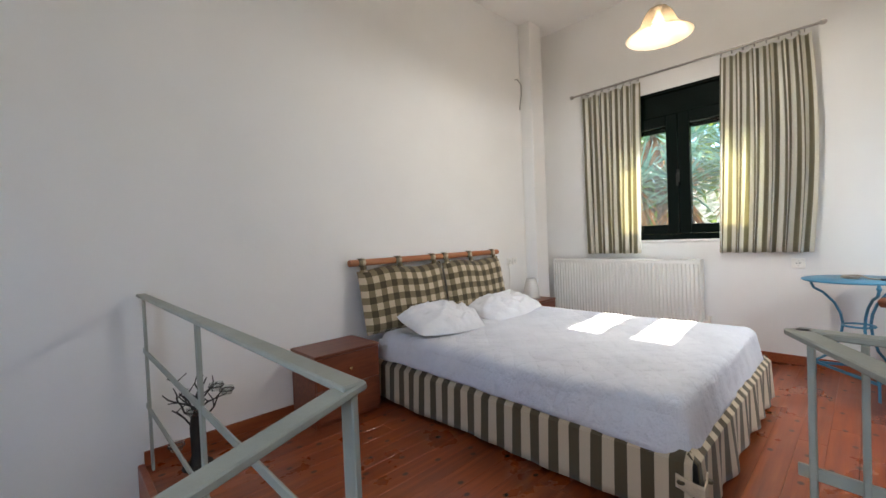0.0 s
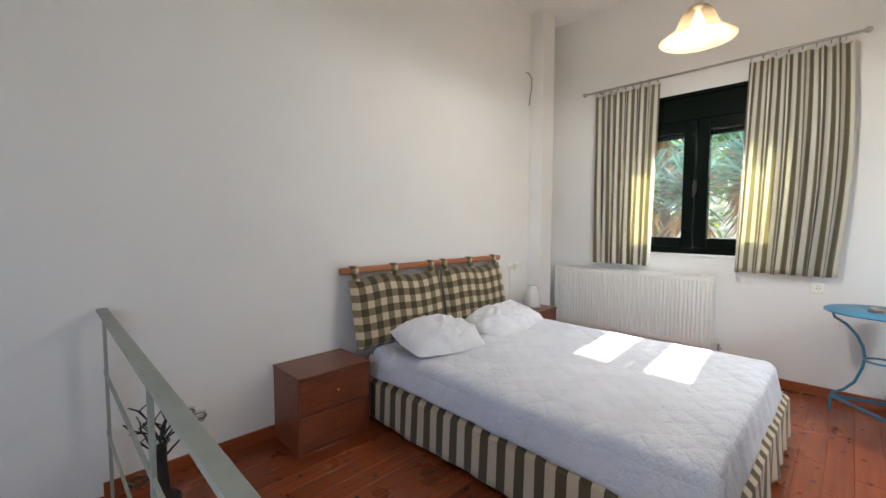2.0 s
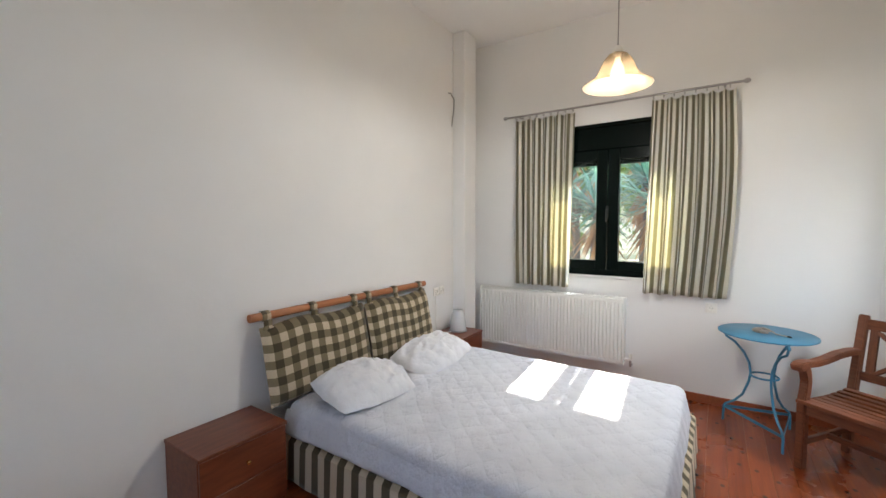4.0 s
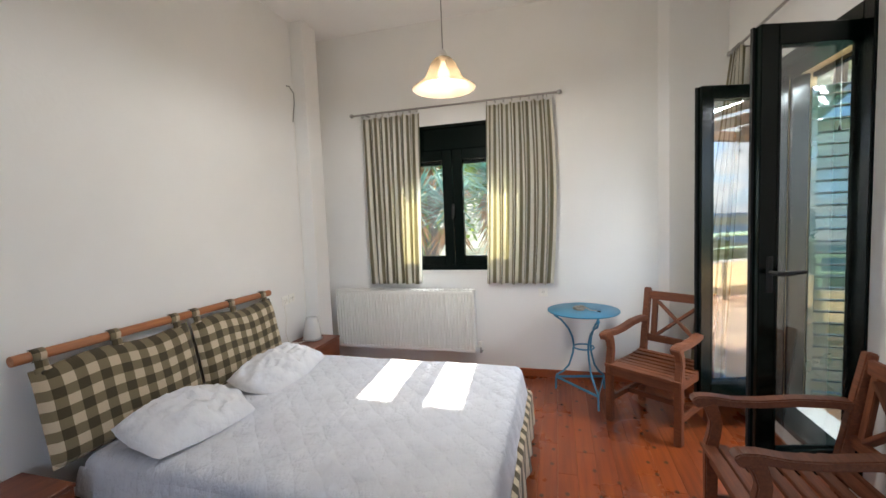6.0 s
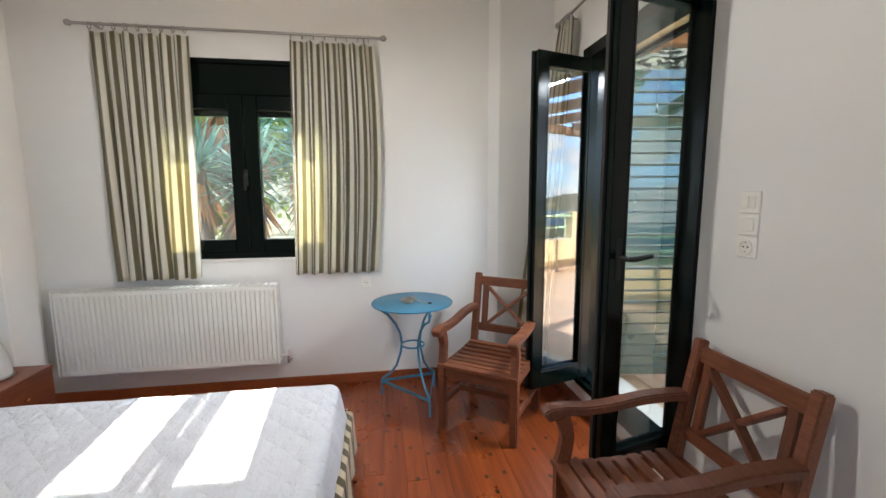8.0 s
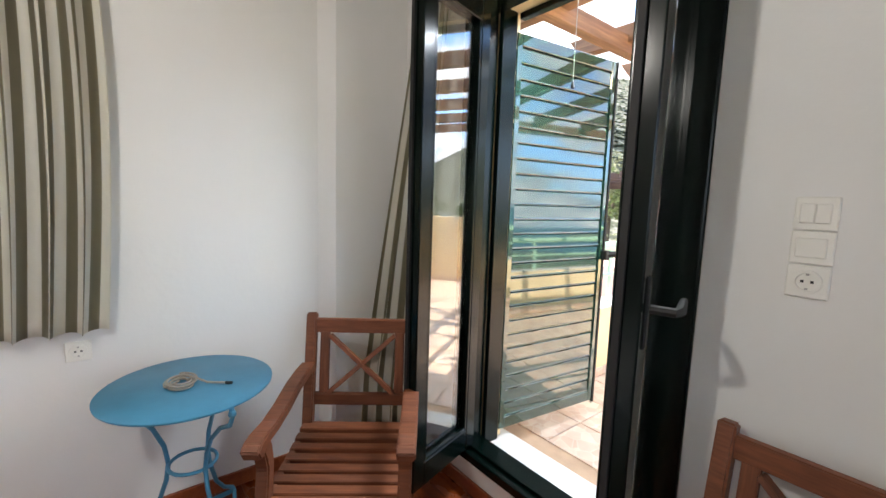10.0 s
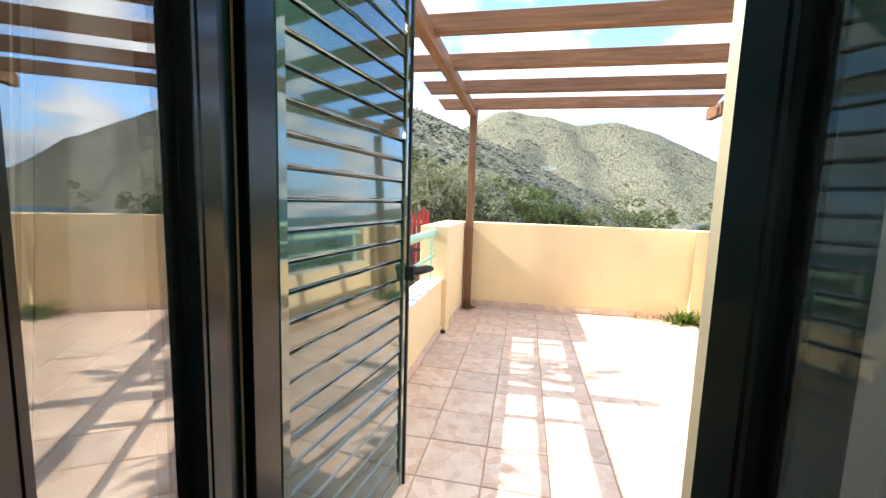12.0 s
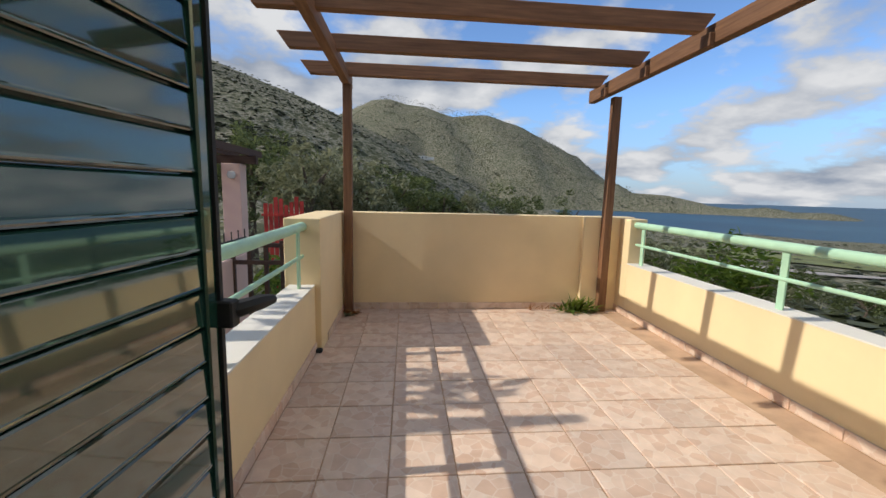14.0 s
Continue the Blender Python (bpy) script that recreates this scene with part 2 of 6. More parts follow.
def gingham(pitch):
    def pattern(nt, u, v):
        both = maths(nt, "MULTIPLY", maths(nt, "ADD", band(nt, u, pitch, 0.5), band(nt, v, pitch, 0.5)), 0.5)
        return ramp(nt, both, [(0.0, CREAM), (0.5, (0.19, 0.15, 0.085)), (1.0, (0.06, 0.045, 0.021))])
    return pattern


MATS["curtain"] = cloth("striped_curtain", stripes(0.066, 0.48, (0.17, 0.15, 0.10), (0.82, 0.80, 0.73)), through_light=0.34)
MATS["skirt"] = cloth("striped_bed_skirt", stripes(0.105, 0.5, OLIVE, CREAM))
MATS["gingham"] = cloth("olive_gingham", gingham(0.105))


def sheet_material():
    m, nt, b = shader("quilted_white_sheet")
    v = coords(nt)
    col = ramp(nt, noise_of(nt, v, 4.0, 6.0), [(0.3, (0.60, 0.61, 0.655)), (0.7, (0.69, 0.70, 0.745))])
    nt.links.new(col, b.inputs["Base Color"])
    b.inputs["Roughness"].default_value = 0.9
    lines = []
    for a in (45, -45):
        mp = nt.nodes.new("ShaderNodeMapping")
        mp.inputs["Rotation"].default_value = (0, 0, radians(a))
        nt.links.new(v, mp.inputs["Vector"])
        w = node(nt, "ShaderNodeTexWave", Scale=3.1, Distortion=2.0, Detail=2.0, Detail_Scale=1.5)
        nt.links.new(mp.outputs[0], w.inputs["Vector"])
        lines.append(maths(nt, "POWER", w.outputs["Fac"], 0.35))
    quilt = maths(nt, "MULTIPLY", lines[0], lines[1])
    folds = noise_of(nt, coords(nt, (1, 1.6, 1)), 11.0, 5.0, 0.6)
    fine = noise_of(nt, v, 55.0, 3.0)
    height = maths(nt, "ADD", maths(nt, "ADD", maths(nt, "MULTIPLY", quilt, 0.32), folds), maths(nt, "MULTIPLY", fine, 0.25))
    bumped(nt, b, height, 0.9, 0.022)
    return m


MATS["sheet"] = sheet_material()


def glass_material(name, dirt, rough=0.0, floor=0.10):
    """Thin pane: clear, with the mirror of its gloss and a film of dust that catches the light."""
    m, nt, b = shader(name)
    nt.nodes.remove(b)
    clear, gloss = nt.nodes.new("ShaderNodeBsdfTransparent"), nt.nodes.new("ShaderNodeBsdfGlossy")
    gloss.inputs["Roughness"].default_value = rough
    clear.inputs["Color"].default_value = (0.93, 0.96, 0.95, 1)
    lw = nt.nodes.new("ShaderNodeLayerWeight")
    lw.inputs["Blend"].default_value = 0.5
    shine = maths(nt, "ADD", maths(nt, "MULTIPLY", maths(nt, "POWER", lw.outputs["Facing"], 2.3), 0.85), floor)
    mx, mx2 = nt.nodes.new("ShaderNodeMixShader"), nt.nodes.new("ShaderNodeMixShader")
    dust = nt.nodes.new("ShaderNodeBsdfTranslucent")
    dust.inputs["Color"].default_value = (0.8, 0.86, 0.9, 1)
    film = ramp(nt, noise_of(nt, coords(nt), 7.0, 6.0), [(0.3, (dirt * 0.5,) * 3), (0.75, (dirt * 1.5,) * 3)])
    nt.links.new(film, mx.inputs[0])
    nt.links.new(clear.outputs[0], mx.inputs[1])
    nt.links.new(dust.outputs[0], mx.inputs[2])
    nt.links.new(shine, mx2.inputs[0])
    nt.links.new(mx.outputs[0], mx2.inputs[1])
    nt.links.new(gloss.outputs[0], mx2.inputs[2])
    nt.links.new(mx2.outputs[0], nt.nodes["Material Output"].inputs["Surface"])
    return m


MATS["glass"] = glass_material("door_glass", 0.012)
MATS["window_glass"] = glass_material("dusty_window_glass", 0.006, 0.0, 0.03)


def glossy_green():
    m, nt, b = shader("glossy_green_shutter_paint")
    v = coords(nt)
    nt.links.new(ramp(nt, noise_of(nt, v, 5.0, 5.0), [(0.3, (0.010, 0.042, 0.030)), (0.7, (0.016, 0.056, 0.040))]), b.inputs["Base Color"])
    b.inputs["Roughness"].default_value = 0.06
    b.inputs["IOR"].default_value = 1.75
    b.inputs["Coat Weight"].default_value, b.inputs["Coat Roughness"].default_value = 0.6, 0.02
    bumped(nt, b, noise_of(nt, v, 5.0, 2.0), 0.05, 0.004)
    return m


MATS["shutter"] = glossy_green()


def lamp_glass():
    m, nt, b = shader("amber_lamp_glass")
    v = coords(nt)
    b.inputs["Roughness"].default_value = 0.2
    nt.links.new(ramp(nt, noise_of(nt, v, 14.0, 5.0), [(0.3, (0.100, 0.076, 0.050)), (0.7, (0.150, 0.125, 0.095))]), b.inputs["Base Color"])
    tr, clear = nt.nodes.new("ShaderNodeBsdfTranslucent"), nt.nodes.new("ShaderNodeBsdfTransparent")
    tr.inputs["Color"].default_value = (0.085, 0.064, 0.042, 1)
    clear.inputs["Color"].default_value = (1.0, 0.93, 0.82, 1)
    mx, mx2 = nt.nodes.new("ShaderNodeMixShader"), nt.nodes.new("ShaderNodeMixShader")
    mx.inputs[0].default_value, mx2.inputs[0].default_value = 0.35, 0.5
    nt.links.new(b.outputs[0], mx.inputs[1])
    nt.links.new(tr.outputs[0], mx.inputs[2])
    nt.links.new(mx.outputs[0], mx2.inputs[1])
    nt.links.new(clear.outputs[0], mx2.inputs[2])
    nt.links.new(mx2.outputs[0], nt.nodes["Material Output"].inputs["Surface"])
    return m


MATS["lamp_glass"] = lamp_glass()


def glow(name, colour, strength):
    m, nt, b = shader(name)
    b.inputs["Emission Color"].default_value, b.inputs["Emission Strength"].default_value = (*colour, 1), strength
    return m


MATS["bulb"] = glow("lit_bulb", (1.0, 0.88, 0.68), 0.5)
MATS["frosted"] = plain("frosted_white_glass", (0.66, 0.655, 0.63), 0.25, vary=0.03, bump=0.0)


def tile_material():
    m, nt, b = shader("pink_stone_tile")
    info = nt.nodes.new("ShaderNodeObjectInfo")
    comb = nt.nodes.new("ShaderNodeCombineXYZ")
    for k in range(2):
        nt.links.new(maths(nt, "MULTIPLY", info.outputs["Random"], 23.0 + 11 * k), comb.inputs[k])
    shift = nt.nodes.new("ShaderNodeVectorMath")
    shift.operation = "ADD"
    nt.links.new(coords(nt), shift.inputs[0])
    nt.links.new(comb.outputs[0], shift.inputs[1])
    v = shift.outputs[0]
    vo, ve = nt.nodes.new("ShaderNodeTexVoronoi"), nt.nodes.new("ShaderNodeTexVoronoi")
    ve.feature = "DISTANCE_TO_EDGE"
    for n in (vo, ve):
        n.inputs["Scale"].default_value = 13.0
        nt.links.new(v, n.inputs["Vector"])
    sep = nt.nodes.new("ShaderNodeSeparateColor")
    nt.links.new(vo.outputs["Color"], sep.inputs[0])
    chips = ramp(nt, sep.outputs[0], [(0.1, (0.66, 0.47, 0.35)), (0.5, (0.72, 0.55, 0.43)), (0.9, (0.77, 0.62, 0.50))])
    veins = ramp(nt, ve.outputs["Distance"], [(0.015, (1, 1, 1)), (0.05, (0, 0, 0))])
    col = mixed(nt, maths(nt, "MULTIPLY", veins, 0.6), chips, (0.78, 0.68, 0.58))
    blotch = ramp(nt, noise_of(nt, coords(nt), 9.0, 6.0), [(0.3, (0.86, 0.84, 0.82)), (0.7, (1.04, 1.03, 1.02))])
    tone = ramp(nt, info.outputs["Random"], [(0.0, (0.88, 0.88, 0.9)), (1.0, (1.08, 1.05, 1.03))])
    col = mixed(nt, 1.0, mixed(nt, 1.0, col, blotch, "MULTIPLY"), tone, "MULTIPLY")
    nt.links.new(col, b.inputs["Base Color"])
    b.inputs["Roughness"].default_value = 0.55
    bumped(nt, b, maths(nt, "ADD", veins, noise_of(nt, v, 70.0, 3.0)), 0.15, 0.002)
    return m


MATS["tile"] = tile_material()
MATS["grout"] = plain("sandy_grout", (0.56, 0.38, 0.25), 0.95, vary=0.25, scale=4, bump=0.6, fine=120)


def leaf_material(name, dark, light):
    m, nt, b = shader(name)
    geo = nt.nodes.new("ShaderNodeNewGeometry")
    col = ramp(nt, geo.outputs["Random Per Island"], [(0.0, dark), (0.6, tuple((a + c) / 2 for a, c in zip(dark, light))), (1.0, light)])
    nt.links.new(col, b.inputs["Base Color"])
    b.inputs["Roughness"].default_value = 0.6
    tr, mx = nt.nodes.new("ShaderNodeBsdfTranslucent"), nt.nodes.new("ShaderNodeMixShader")
    nt.links.new(col, tr.inputs["Color"])
    mx.inputs[0].default_value = 0.35
    nt.links.new(b.outputs[0], mx.inputs[1])
    nt.links.new(tr.outputs[0], mx.inputs[2])
    nt.links.new(mx.outputs[0], nt.nodes["Material Output"].inputs["Surface"])
    return m


MATS["olive_leaf"] = leaf_material("olive_leaves", (0.15, 0.165, 0.085), (0.38, 0.38, 0.24))
MATS["dark_leaf"] = leaf_material("carob_leaves", (0.07, 0.095, 0.035), (0.22, 0.26, 0.10))
MATS["bright_leaf"] = leaf_material("fresh_leaves", (0.06, 0.12, 0.015), (0.22, 0.30, 0.05))
MATS["yucca"] = leaf_material("yucca_leaves", (0.03, 0.12, 0.075), (0.26, 0.47, 0.36))
MATS["dry_leaf"] = leaf_material("dry_yucca_leaves", (0.28, 0.12, 0.045), (0.48, 0.25, 0.10))
MATS["scrub"] = leaf_material("hill_scrub", (0.035, 0.046, 0.024), (0.10, 0.115, 0.062))
MATS["bark"] = plain("grey_bark", (0.13, 0.10, 0.075), 0.95, vary=0.3, scale=9, bump=0.8, fine=40, distance=0.01)


def ground_material():
    m, nt, b = shader("rocky_ground")
    v = coords(nt)
    n1 = noise_of(nt, v, 0.012, 8.0, 0.6)
    soil = ramp(nt, n1, [(0.3, (0.20, 0.185, 0.135)), (0.5, (0.225, 0.215, 0.16)), (0.7, (0.155, 0.16, 0.105))])
    rocks = ramp(nt, noise_of(nt, v, 0.35, 6.0, 0.7), [(0.5, (0, 0, 0)), (0.62, (1, 1, 1))])
    col = mixed(nt, maths(nt, "MULTIPLY", rocks, 0.55), soil, (0.36, 0.34, 0.30))
    for scale, lo, hi, green in ((0.11, 0.26, 0.42, (0.07, 0.078, 0.045)), (0.24, 0.32, 0.45, (0.062, 0.072, 0.038)), (0.6, 0.34, 0.48, (0.07, 0.078, 0.042))):
        vo = nt.nodes.new("ShaderNodeTexVoronoi")
        vo.inputs["Scale"].default_value = scale
        warp = nt.nodes.new("ShaderNodeVectorMath")
        warp.operation = "MULTIPLY_ADD"
        nz = nt.nodes.new("ShaderNodeTexNoise")
        nz.inputs["Scale"].default_value = scale * 3
        nt.links.new(v, nz.inputs["Vector"])
        nt.links.new(nz.outputs["Color"], warp.inputs[0])
        warp.inputs[1].default_value = (0.5 / scale,) * 3
        nt.links.new(v, warp.inputs[2])
        nt.links.new(warp.outputs[0], vo.inputs["Vector"])
        bush = ramp(nt, vo.outputs["Distance"], [(lo, (1, 1, 1)), (hi, (0, 0, 0))])
        col = mixed(nt, maths(nt, "MULTIPLY", bush, 0.9), col, green)
    nt.links.new(col, b.inputs["Base Color"])
    b.inputs["Roughness"].default_value = 0.95
    b.inputs["Specular IOR Level"].default_value = 0.1
    bumped(nt, b, noise_of(nt, v, 0.25, 8.0, 0.7), 0.8, 2.0)
    return m


MATS["ground"] = ground_material()


def water_material():
    m, nt, b = shader("sea_water")
    v = coords(nt)
    nt.links.new(ramp(nt, noise_of(nt, v, 0.004, 5.0), [(0.35, (0.012, 0.05, 0.095)), (0.7, (0.022, 0.08, 0.13))]), b.inputs["Base Color"])
    b.inputs["Roughness"].default_value = 0.5
    b.inputs["Specular IOR Level"].default_value = 0.22
    bumped(nt, b, noise_of(nt, v, 0.12, 5.0), 0.5, 1.2)
    return m


MATS["water"] = water_material()
MATS["asphalt"] = plain("pale_road", (0.30, 0.28, 0.26), 0.9, vary=0.1, scale=0.2, bump=0.0)
MATS["surf"] = plain("white_surf", (0.75, 0.77, 0.78), 0.8, vary=0.1, scale=0.1, bump=0.0)
MATS["grass"] = plain("green_field", (0.13, 0.15, 0.05), 0.95, vary=0.35, scale=0.12, bump=0.0)

# ---- building blocks ----
BASE = {}


def thing(name, base, label, category, group="", kind=""):
    """An empty at a thing's base, for its parts."""
    ob = new(name)
    ob.location, ob.empty_display_size = base, 0.1
    BASE[ob.name] = Vector(base)
    return tagged(ob, label, category, group, kind)


def finish(name, bm, material, smooth=False):
    me = bpy.data.meshes.new(name)
    bmesh.ops.recalc_face_normals(bm, faces=bm.faces)
    if smooth:
        for f in bm.faces:
            f.smooth = True
    bm.to_mesh(me)
    bm.free()
    me.materials.append(MATS[material])
    if smooth:
        me.set_sharp_from_angle(angle=radians(40))
    return me


def part(name, bm, material, parent=None, label="", smooth=False, bevel=0.0):
    """One mesh object, built in world coordinates, under a thing or a part."""
    if bevel:
        bmesh.ops.bevel(bm, geom=list(bm.edges), offset=bevel, segments=1, affect="EDGES", clamp_overlap=True)
    base = BASE.get(parent.name, Vector()) if parent else Vector()
    if parent:
        bmesh.ops.translate(bm, verts=bm.verts, vec=-base)
    ob = new(name, finish(name, bm, material, smooth))
    if parent:
        ob.parent = parent
        BASE[ob.name] = base
    return tagged(ob, label)


def solo(name, bm, material, label, category, group="", kind="", smooth=False, bevel=0.0):
    return tagged(part(name, bm, material, None, "", smooth, bevel), label, category, group, kind)


def box(x0, x1, y0, y1, z0, z1, bm=None, m=None):
    bm = bm or bmesh.new()
    vs = [bm.verts.new((x, y, z)) for x in (x0, x1) for y in (y0, y1) for z in (z0, z1)]
    for q in ((0, 1, 3, 2), (4, 6, 7, 5), (0, 4, 5, 1), (2, 3, 7, 6), (0, 2, 6, 4), (1, 5, 7, 3)):
        bm.faces.new([vs[i] for i in q])
    if m is not None:
        bmesh.ops.transform(bm, matrix=m, verts=vs)
    return bm


def bar(p0, p1, w, h, bm=None, up=(0, 0, 1)):
    """A square-section bar from p0 to p1, w wide and h high."""
    p0, p1 = Vector(p0), Vector(p1)
    d = (p1 - p0).normalized()
    side = d.cross(Vector(up))
    side = side.normalized() if side.length > 1e-4 else Vector((1, 0, 0))
    top = side.cross(d).normalized()
    m = Matrix((( d.x, side.x, top.x, p0.x), (d.y, side.y, top.y, p0.y), (d.z, side.z, top.z, p0.z), (0, 0, 0, 1)))
    return box(0, (p1 - p0).length, -w / 2, w / 2, -h / 2, h / 2, bm, m)


def tube(points, radius, seg=8, bm=None, caps=True):
    """A round tube along points; radius may be a list."""
    bm = bm or bmesh.new()
    pts = [Vector(p) for p in points]
    rad = radius if isinstance(radius, (list, tuple)) else [radius] * len(pts)
    rings, side = [], None
    for i, p in enumerate(pts):
        d = (pts[min(i + 1, len(pts) - 1)] - pts[max(i - 1, 0)]).normalized()
        if side is None:
            side = d.orthogonal().normalized()
        side = (side - d * side.dot(d)).normalized()
        other = d.cross(side)
        rings.append([bm.verts.new(p + rad[i] * (math.cos(a) * side + math.sin(a) * other)) for a in (2 * math.pi * k / seg for k in range(seg))])
    for a, c in zip(rings, rings[1:]):
        for k in range(seg):
            bm.faces.new((a[k], a[(k + 1) % seg], c[(k + 1) % seg], c[k]))
    if caps:
        bm.faces.new(rings[0][::-1])
        bm.faces.new(rings[-1])
    return bm


def lathe(profile, centre, seg=32, bm=None):
    """Rows of (radius, height) turned about an upright axis."""
    bm = bm or bmesh.new()
    c = Vector(centre)
    rings = []
    for r, z in profile:
        rings.append([bm.verts.new(c + Vector((r * math.cos(2 * math.pi * k / seg), r * math.sin(2 * math.pi * k / seg), z))) for k in range(seg)])
    for a, d in zip(rings, rings[1:]):
        for k in range(seg):
            bm.faces.new((a[k], a[(k + 1) % seg], d[(k + 1) % seg], d[k]))
    return bm


def capped(profile, centre, seg=32, bm=None):
    return lathe([(0.0005, profile[0][1]), *profile, (0.0005, profile[-1][1])], centre, seg, bm)


def ring(centre, radius, wire, seg=32, side=8, bm=None):
    bm = bm or bmesh.new()
    c = Vector(centre)
    rows = []
    for k in range(seg):
        a = 2 * math.pi * k / seg
        rows.append([bm.verts.new(c + Vector(((radius + wire * math.cos(b)) * math.cos(a), (radius + wire * math.cos(b)) * math.sin(a), wire * math.sin(b)))) for b in (2 * math.pi * j / side for j in range(side))])
    for k in range(seg):
        a, d = rows[k], rows[(k + 1) % seg]
        for j in range(side):
            bm.faces.new((a[j], a[(j + 1) % side], d[(j + 1) % side], d[j]))
    return bm


def soft_box(x0, x1, y0, y1, z0, z1, r, step, shape=None):
    """A box with rounded edges and a fine mesh, which shape(point) may push about."""
    bm = bmesh.new()
    lo, hi = Vector((x0, y0, z0)), Vector((x1, y1, z1))
    n = [max(2, round((hi[k] - lo[k]) / step)) for k in range(3)]
    seen = {}

    def vert(i, j, k):
        key = (i, j, k)
        if key not in seen:
            p = Vector(lo[a] + (hi[a] - lo[a]) * key[a] / n[a] for a in range(3))
            core = Vector(min(max(p[a], lo[a] + r), hi[a] - r) for a in range(3))
            d = p - core
            p = core + d.normalized() * r if d.length > 1e-6 else p
            seen[key] = bm.verts.new(shape(p) if shape else p)
        return seen[key]

    for a, b, c in ((0, 1, 2), (1, 2, 0), (2, 0, 1)):
        for end in (0, n[c]):
            for i in range(n[a]):
                for j in range(n[b]):
                    quad = []
                    for di, dj in ((0, 0), (1, 0), (1, 1), (0, 1)):
                        key = [0, 0, 0]
                        key[a], key[b], key[c] = i + di, j + dj, end
                        quad.append(vert(*key))
                    bm.faces.new(quad)
    return bm


def cloth_grid(nu, nv, place, uv):
    """A sheet of nu by nv cells: place(s, t) and uv(s, t) for s, t from 0 to 1."""
    bm = bmesh.new()
    layer = bm.loops.layers.uv.new("UVMap")
    vs = [[bm.verts.new(place(i / nu, j / nv)) for j in range(nv + 1)] for i in range(nu + 1)]
    for i in range(nu):
        for j in range(nv):
            f = bm.faces.new((vs[i][j], vs[i + 1][j], vs[i + 1][j + 1], vs[i][j + 1]))
            for loop, (a, b) in zip(f.loops, ((i, j), (i + 1, j), (i + 1, j + 1), (i, j + 1))):
                loop[layer].uv = uv(a / nu, b / nv)
    return bm


def thick(ob, t):
    s = ob.modifiers.new("thickness", "SOLIDIFY")
    s.thickness, s.offset = t, 0.0
    return ob


def wall_with_hole(name, axis, a0, a1, lo, hi, z0, z1, hole, material, label):
    """A wall along x or y from lo to hi, from a0 to a1 across, with one opening (u0, u1, z0, z1)."""
    bm = bmesh.new()
    us = [lo, hole[0], hole[1], hi]
    zs = [z0, hole[2], hole[3], z1]
    for i in range(3):
        for j in range(3):
            if (i, j) == (1, 1):
                continue
            if axis == "x":
                box(us[i], us[i + 1], a0, a1, zs[j], zs[j + 1], bm)
            else:
                box(a0, a1, us[i], us[i + 1], zs[j], zs[j + 1], bm)
    bmesh.ops.remove_doubles(bm, verts=bm.verts, dist=1e-5)
    double = [f for f in bm.faces if sum(1 for g in bm.faces if (g.calc_center_median() - f.calc_center_median()).length < 1e-4) > 1]
    bmesh.ops.delete(bm, geom=double, context="FACES_ONLY")
    return solo(name, bm, material, label, "wall", kind="structure")


# ---- the room ----
XW, YB, CEIL, XBACK = 4.14, 3.78, 3.48, -2.3
DOOR = (2.53, 3.49, 0.17, 2.40)
WIN = (1.65, 3.02, 1.04, 2.48)
FILL_HOLE = (0.15, 1.75, 0.9, 2.7)   # opening added for the fill lamp, in the unseen end wall behind the walk
wall_with_hole("wall_east", "y", XW, XW + 0.26, -0.30, YB + 0.26, -3.0, CEIL + 0.2, WIN, "wall", "white plastered wall with a curtained window in it")
wall_with_hole("wall_south", "x", -0.15, 0.0, XBACK, XW, -3.0, CEIL + 0.2, (DOOR[0] - 0.07, DOOR[1] + 0.07, DOOR[2], DOOR[3] + 0.05), "wall", "white plastered wall with an open terrace door")
wall_with_hole("outer_wall_south", "x", -0.30, -0.15, XBACK, XW, -3.0, CEIL + 0.2, (DOOR[0], DOOR[1], DOOR[2] - 0.02, DOOR[3]), "cream", "cream rendered outer wall around the terrace door")
solo("wall_north", box(XBACK - 0.26, XW, YB, YB + 0.26, -3.0, CEIL + 0.2), "wall", "white plastered wall behind the bed", "wall", kind="structure")
wall_with_hole("wall_west", "y", XBACK - 0.26, XBACK, -0.30, YB, -3.0, CEIL + 0.2, FILL_HOLE, "wall", "white plastered end wall of the room, with an added opening")
solo("ceiling", box(XBACK - 0.3, XW + 0.5, -0.45, YB + 0.3, CEIL, CEIL + 0.18), "ceiling", "white painted flat ceiling", "ceiling", kind="structure")
solo("eave", box(XW + 0.5, XW + 1.15, -0.45, YB + 0.3, 2.68, 2.84), "cream_white", "pale concrete eave over the window", "eave", kind="structure")
solo("eave_fascia", box(XW + 0.26, XW + 0.5, -0.45, YB + 0.3, 2.68, CEIL - 0.004), "cream_white", "pale upstand behind the eave", "eave", kind="structure")
solo("pillar_north_east", box(3.69, 3.92, 3.635, YB, 0.0, CEIL), "wall", "white plastered pillar in the corner beside the bed", "pillar", kind="structure", bevel=0.006)
bm = bmesh.new()
outline = [(4.07, 0.0), (4.07, 0.43), (4.085, 0.445), (XW, 0.50), (XW, 0.0)]
low = [bm.verts.new((x, y, 0.0)) for x, y in outline]
high = [bm.verts.new((x, y, CEIL)) for x, y in outline]
bm.faces.new(low), bm.faces.new(high)
for i in range(5):
    bm.faces.new((low[i], low[(i + 1) % 5], high[(i + 1) % 5], high[i]))
solo("pillar_south_east", bm, "wall", "white plastered pillar in the corner beside the terrace door", "pillar", kind="structure")

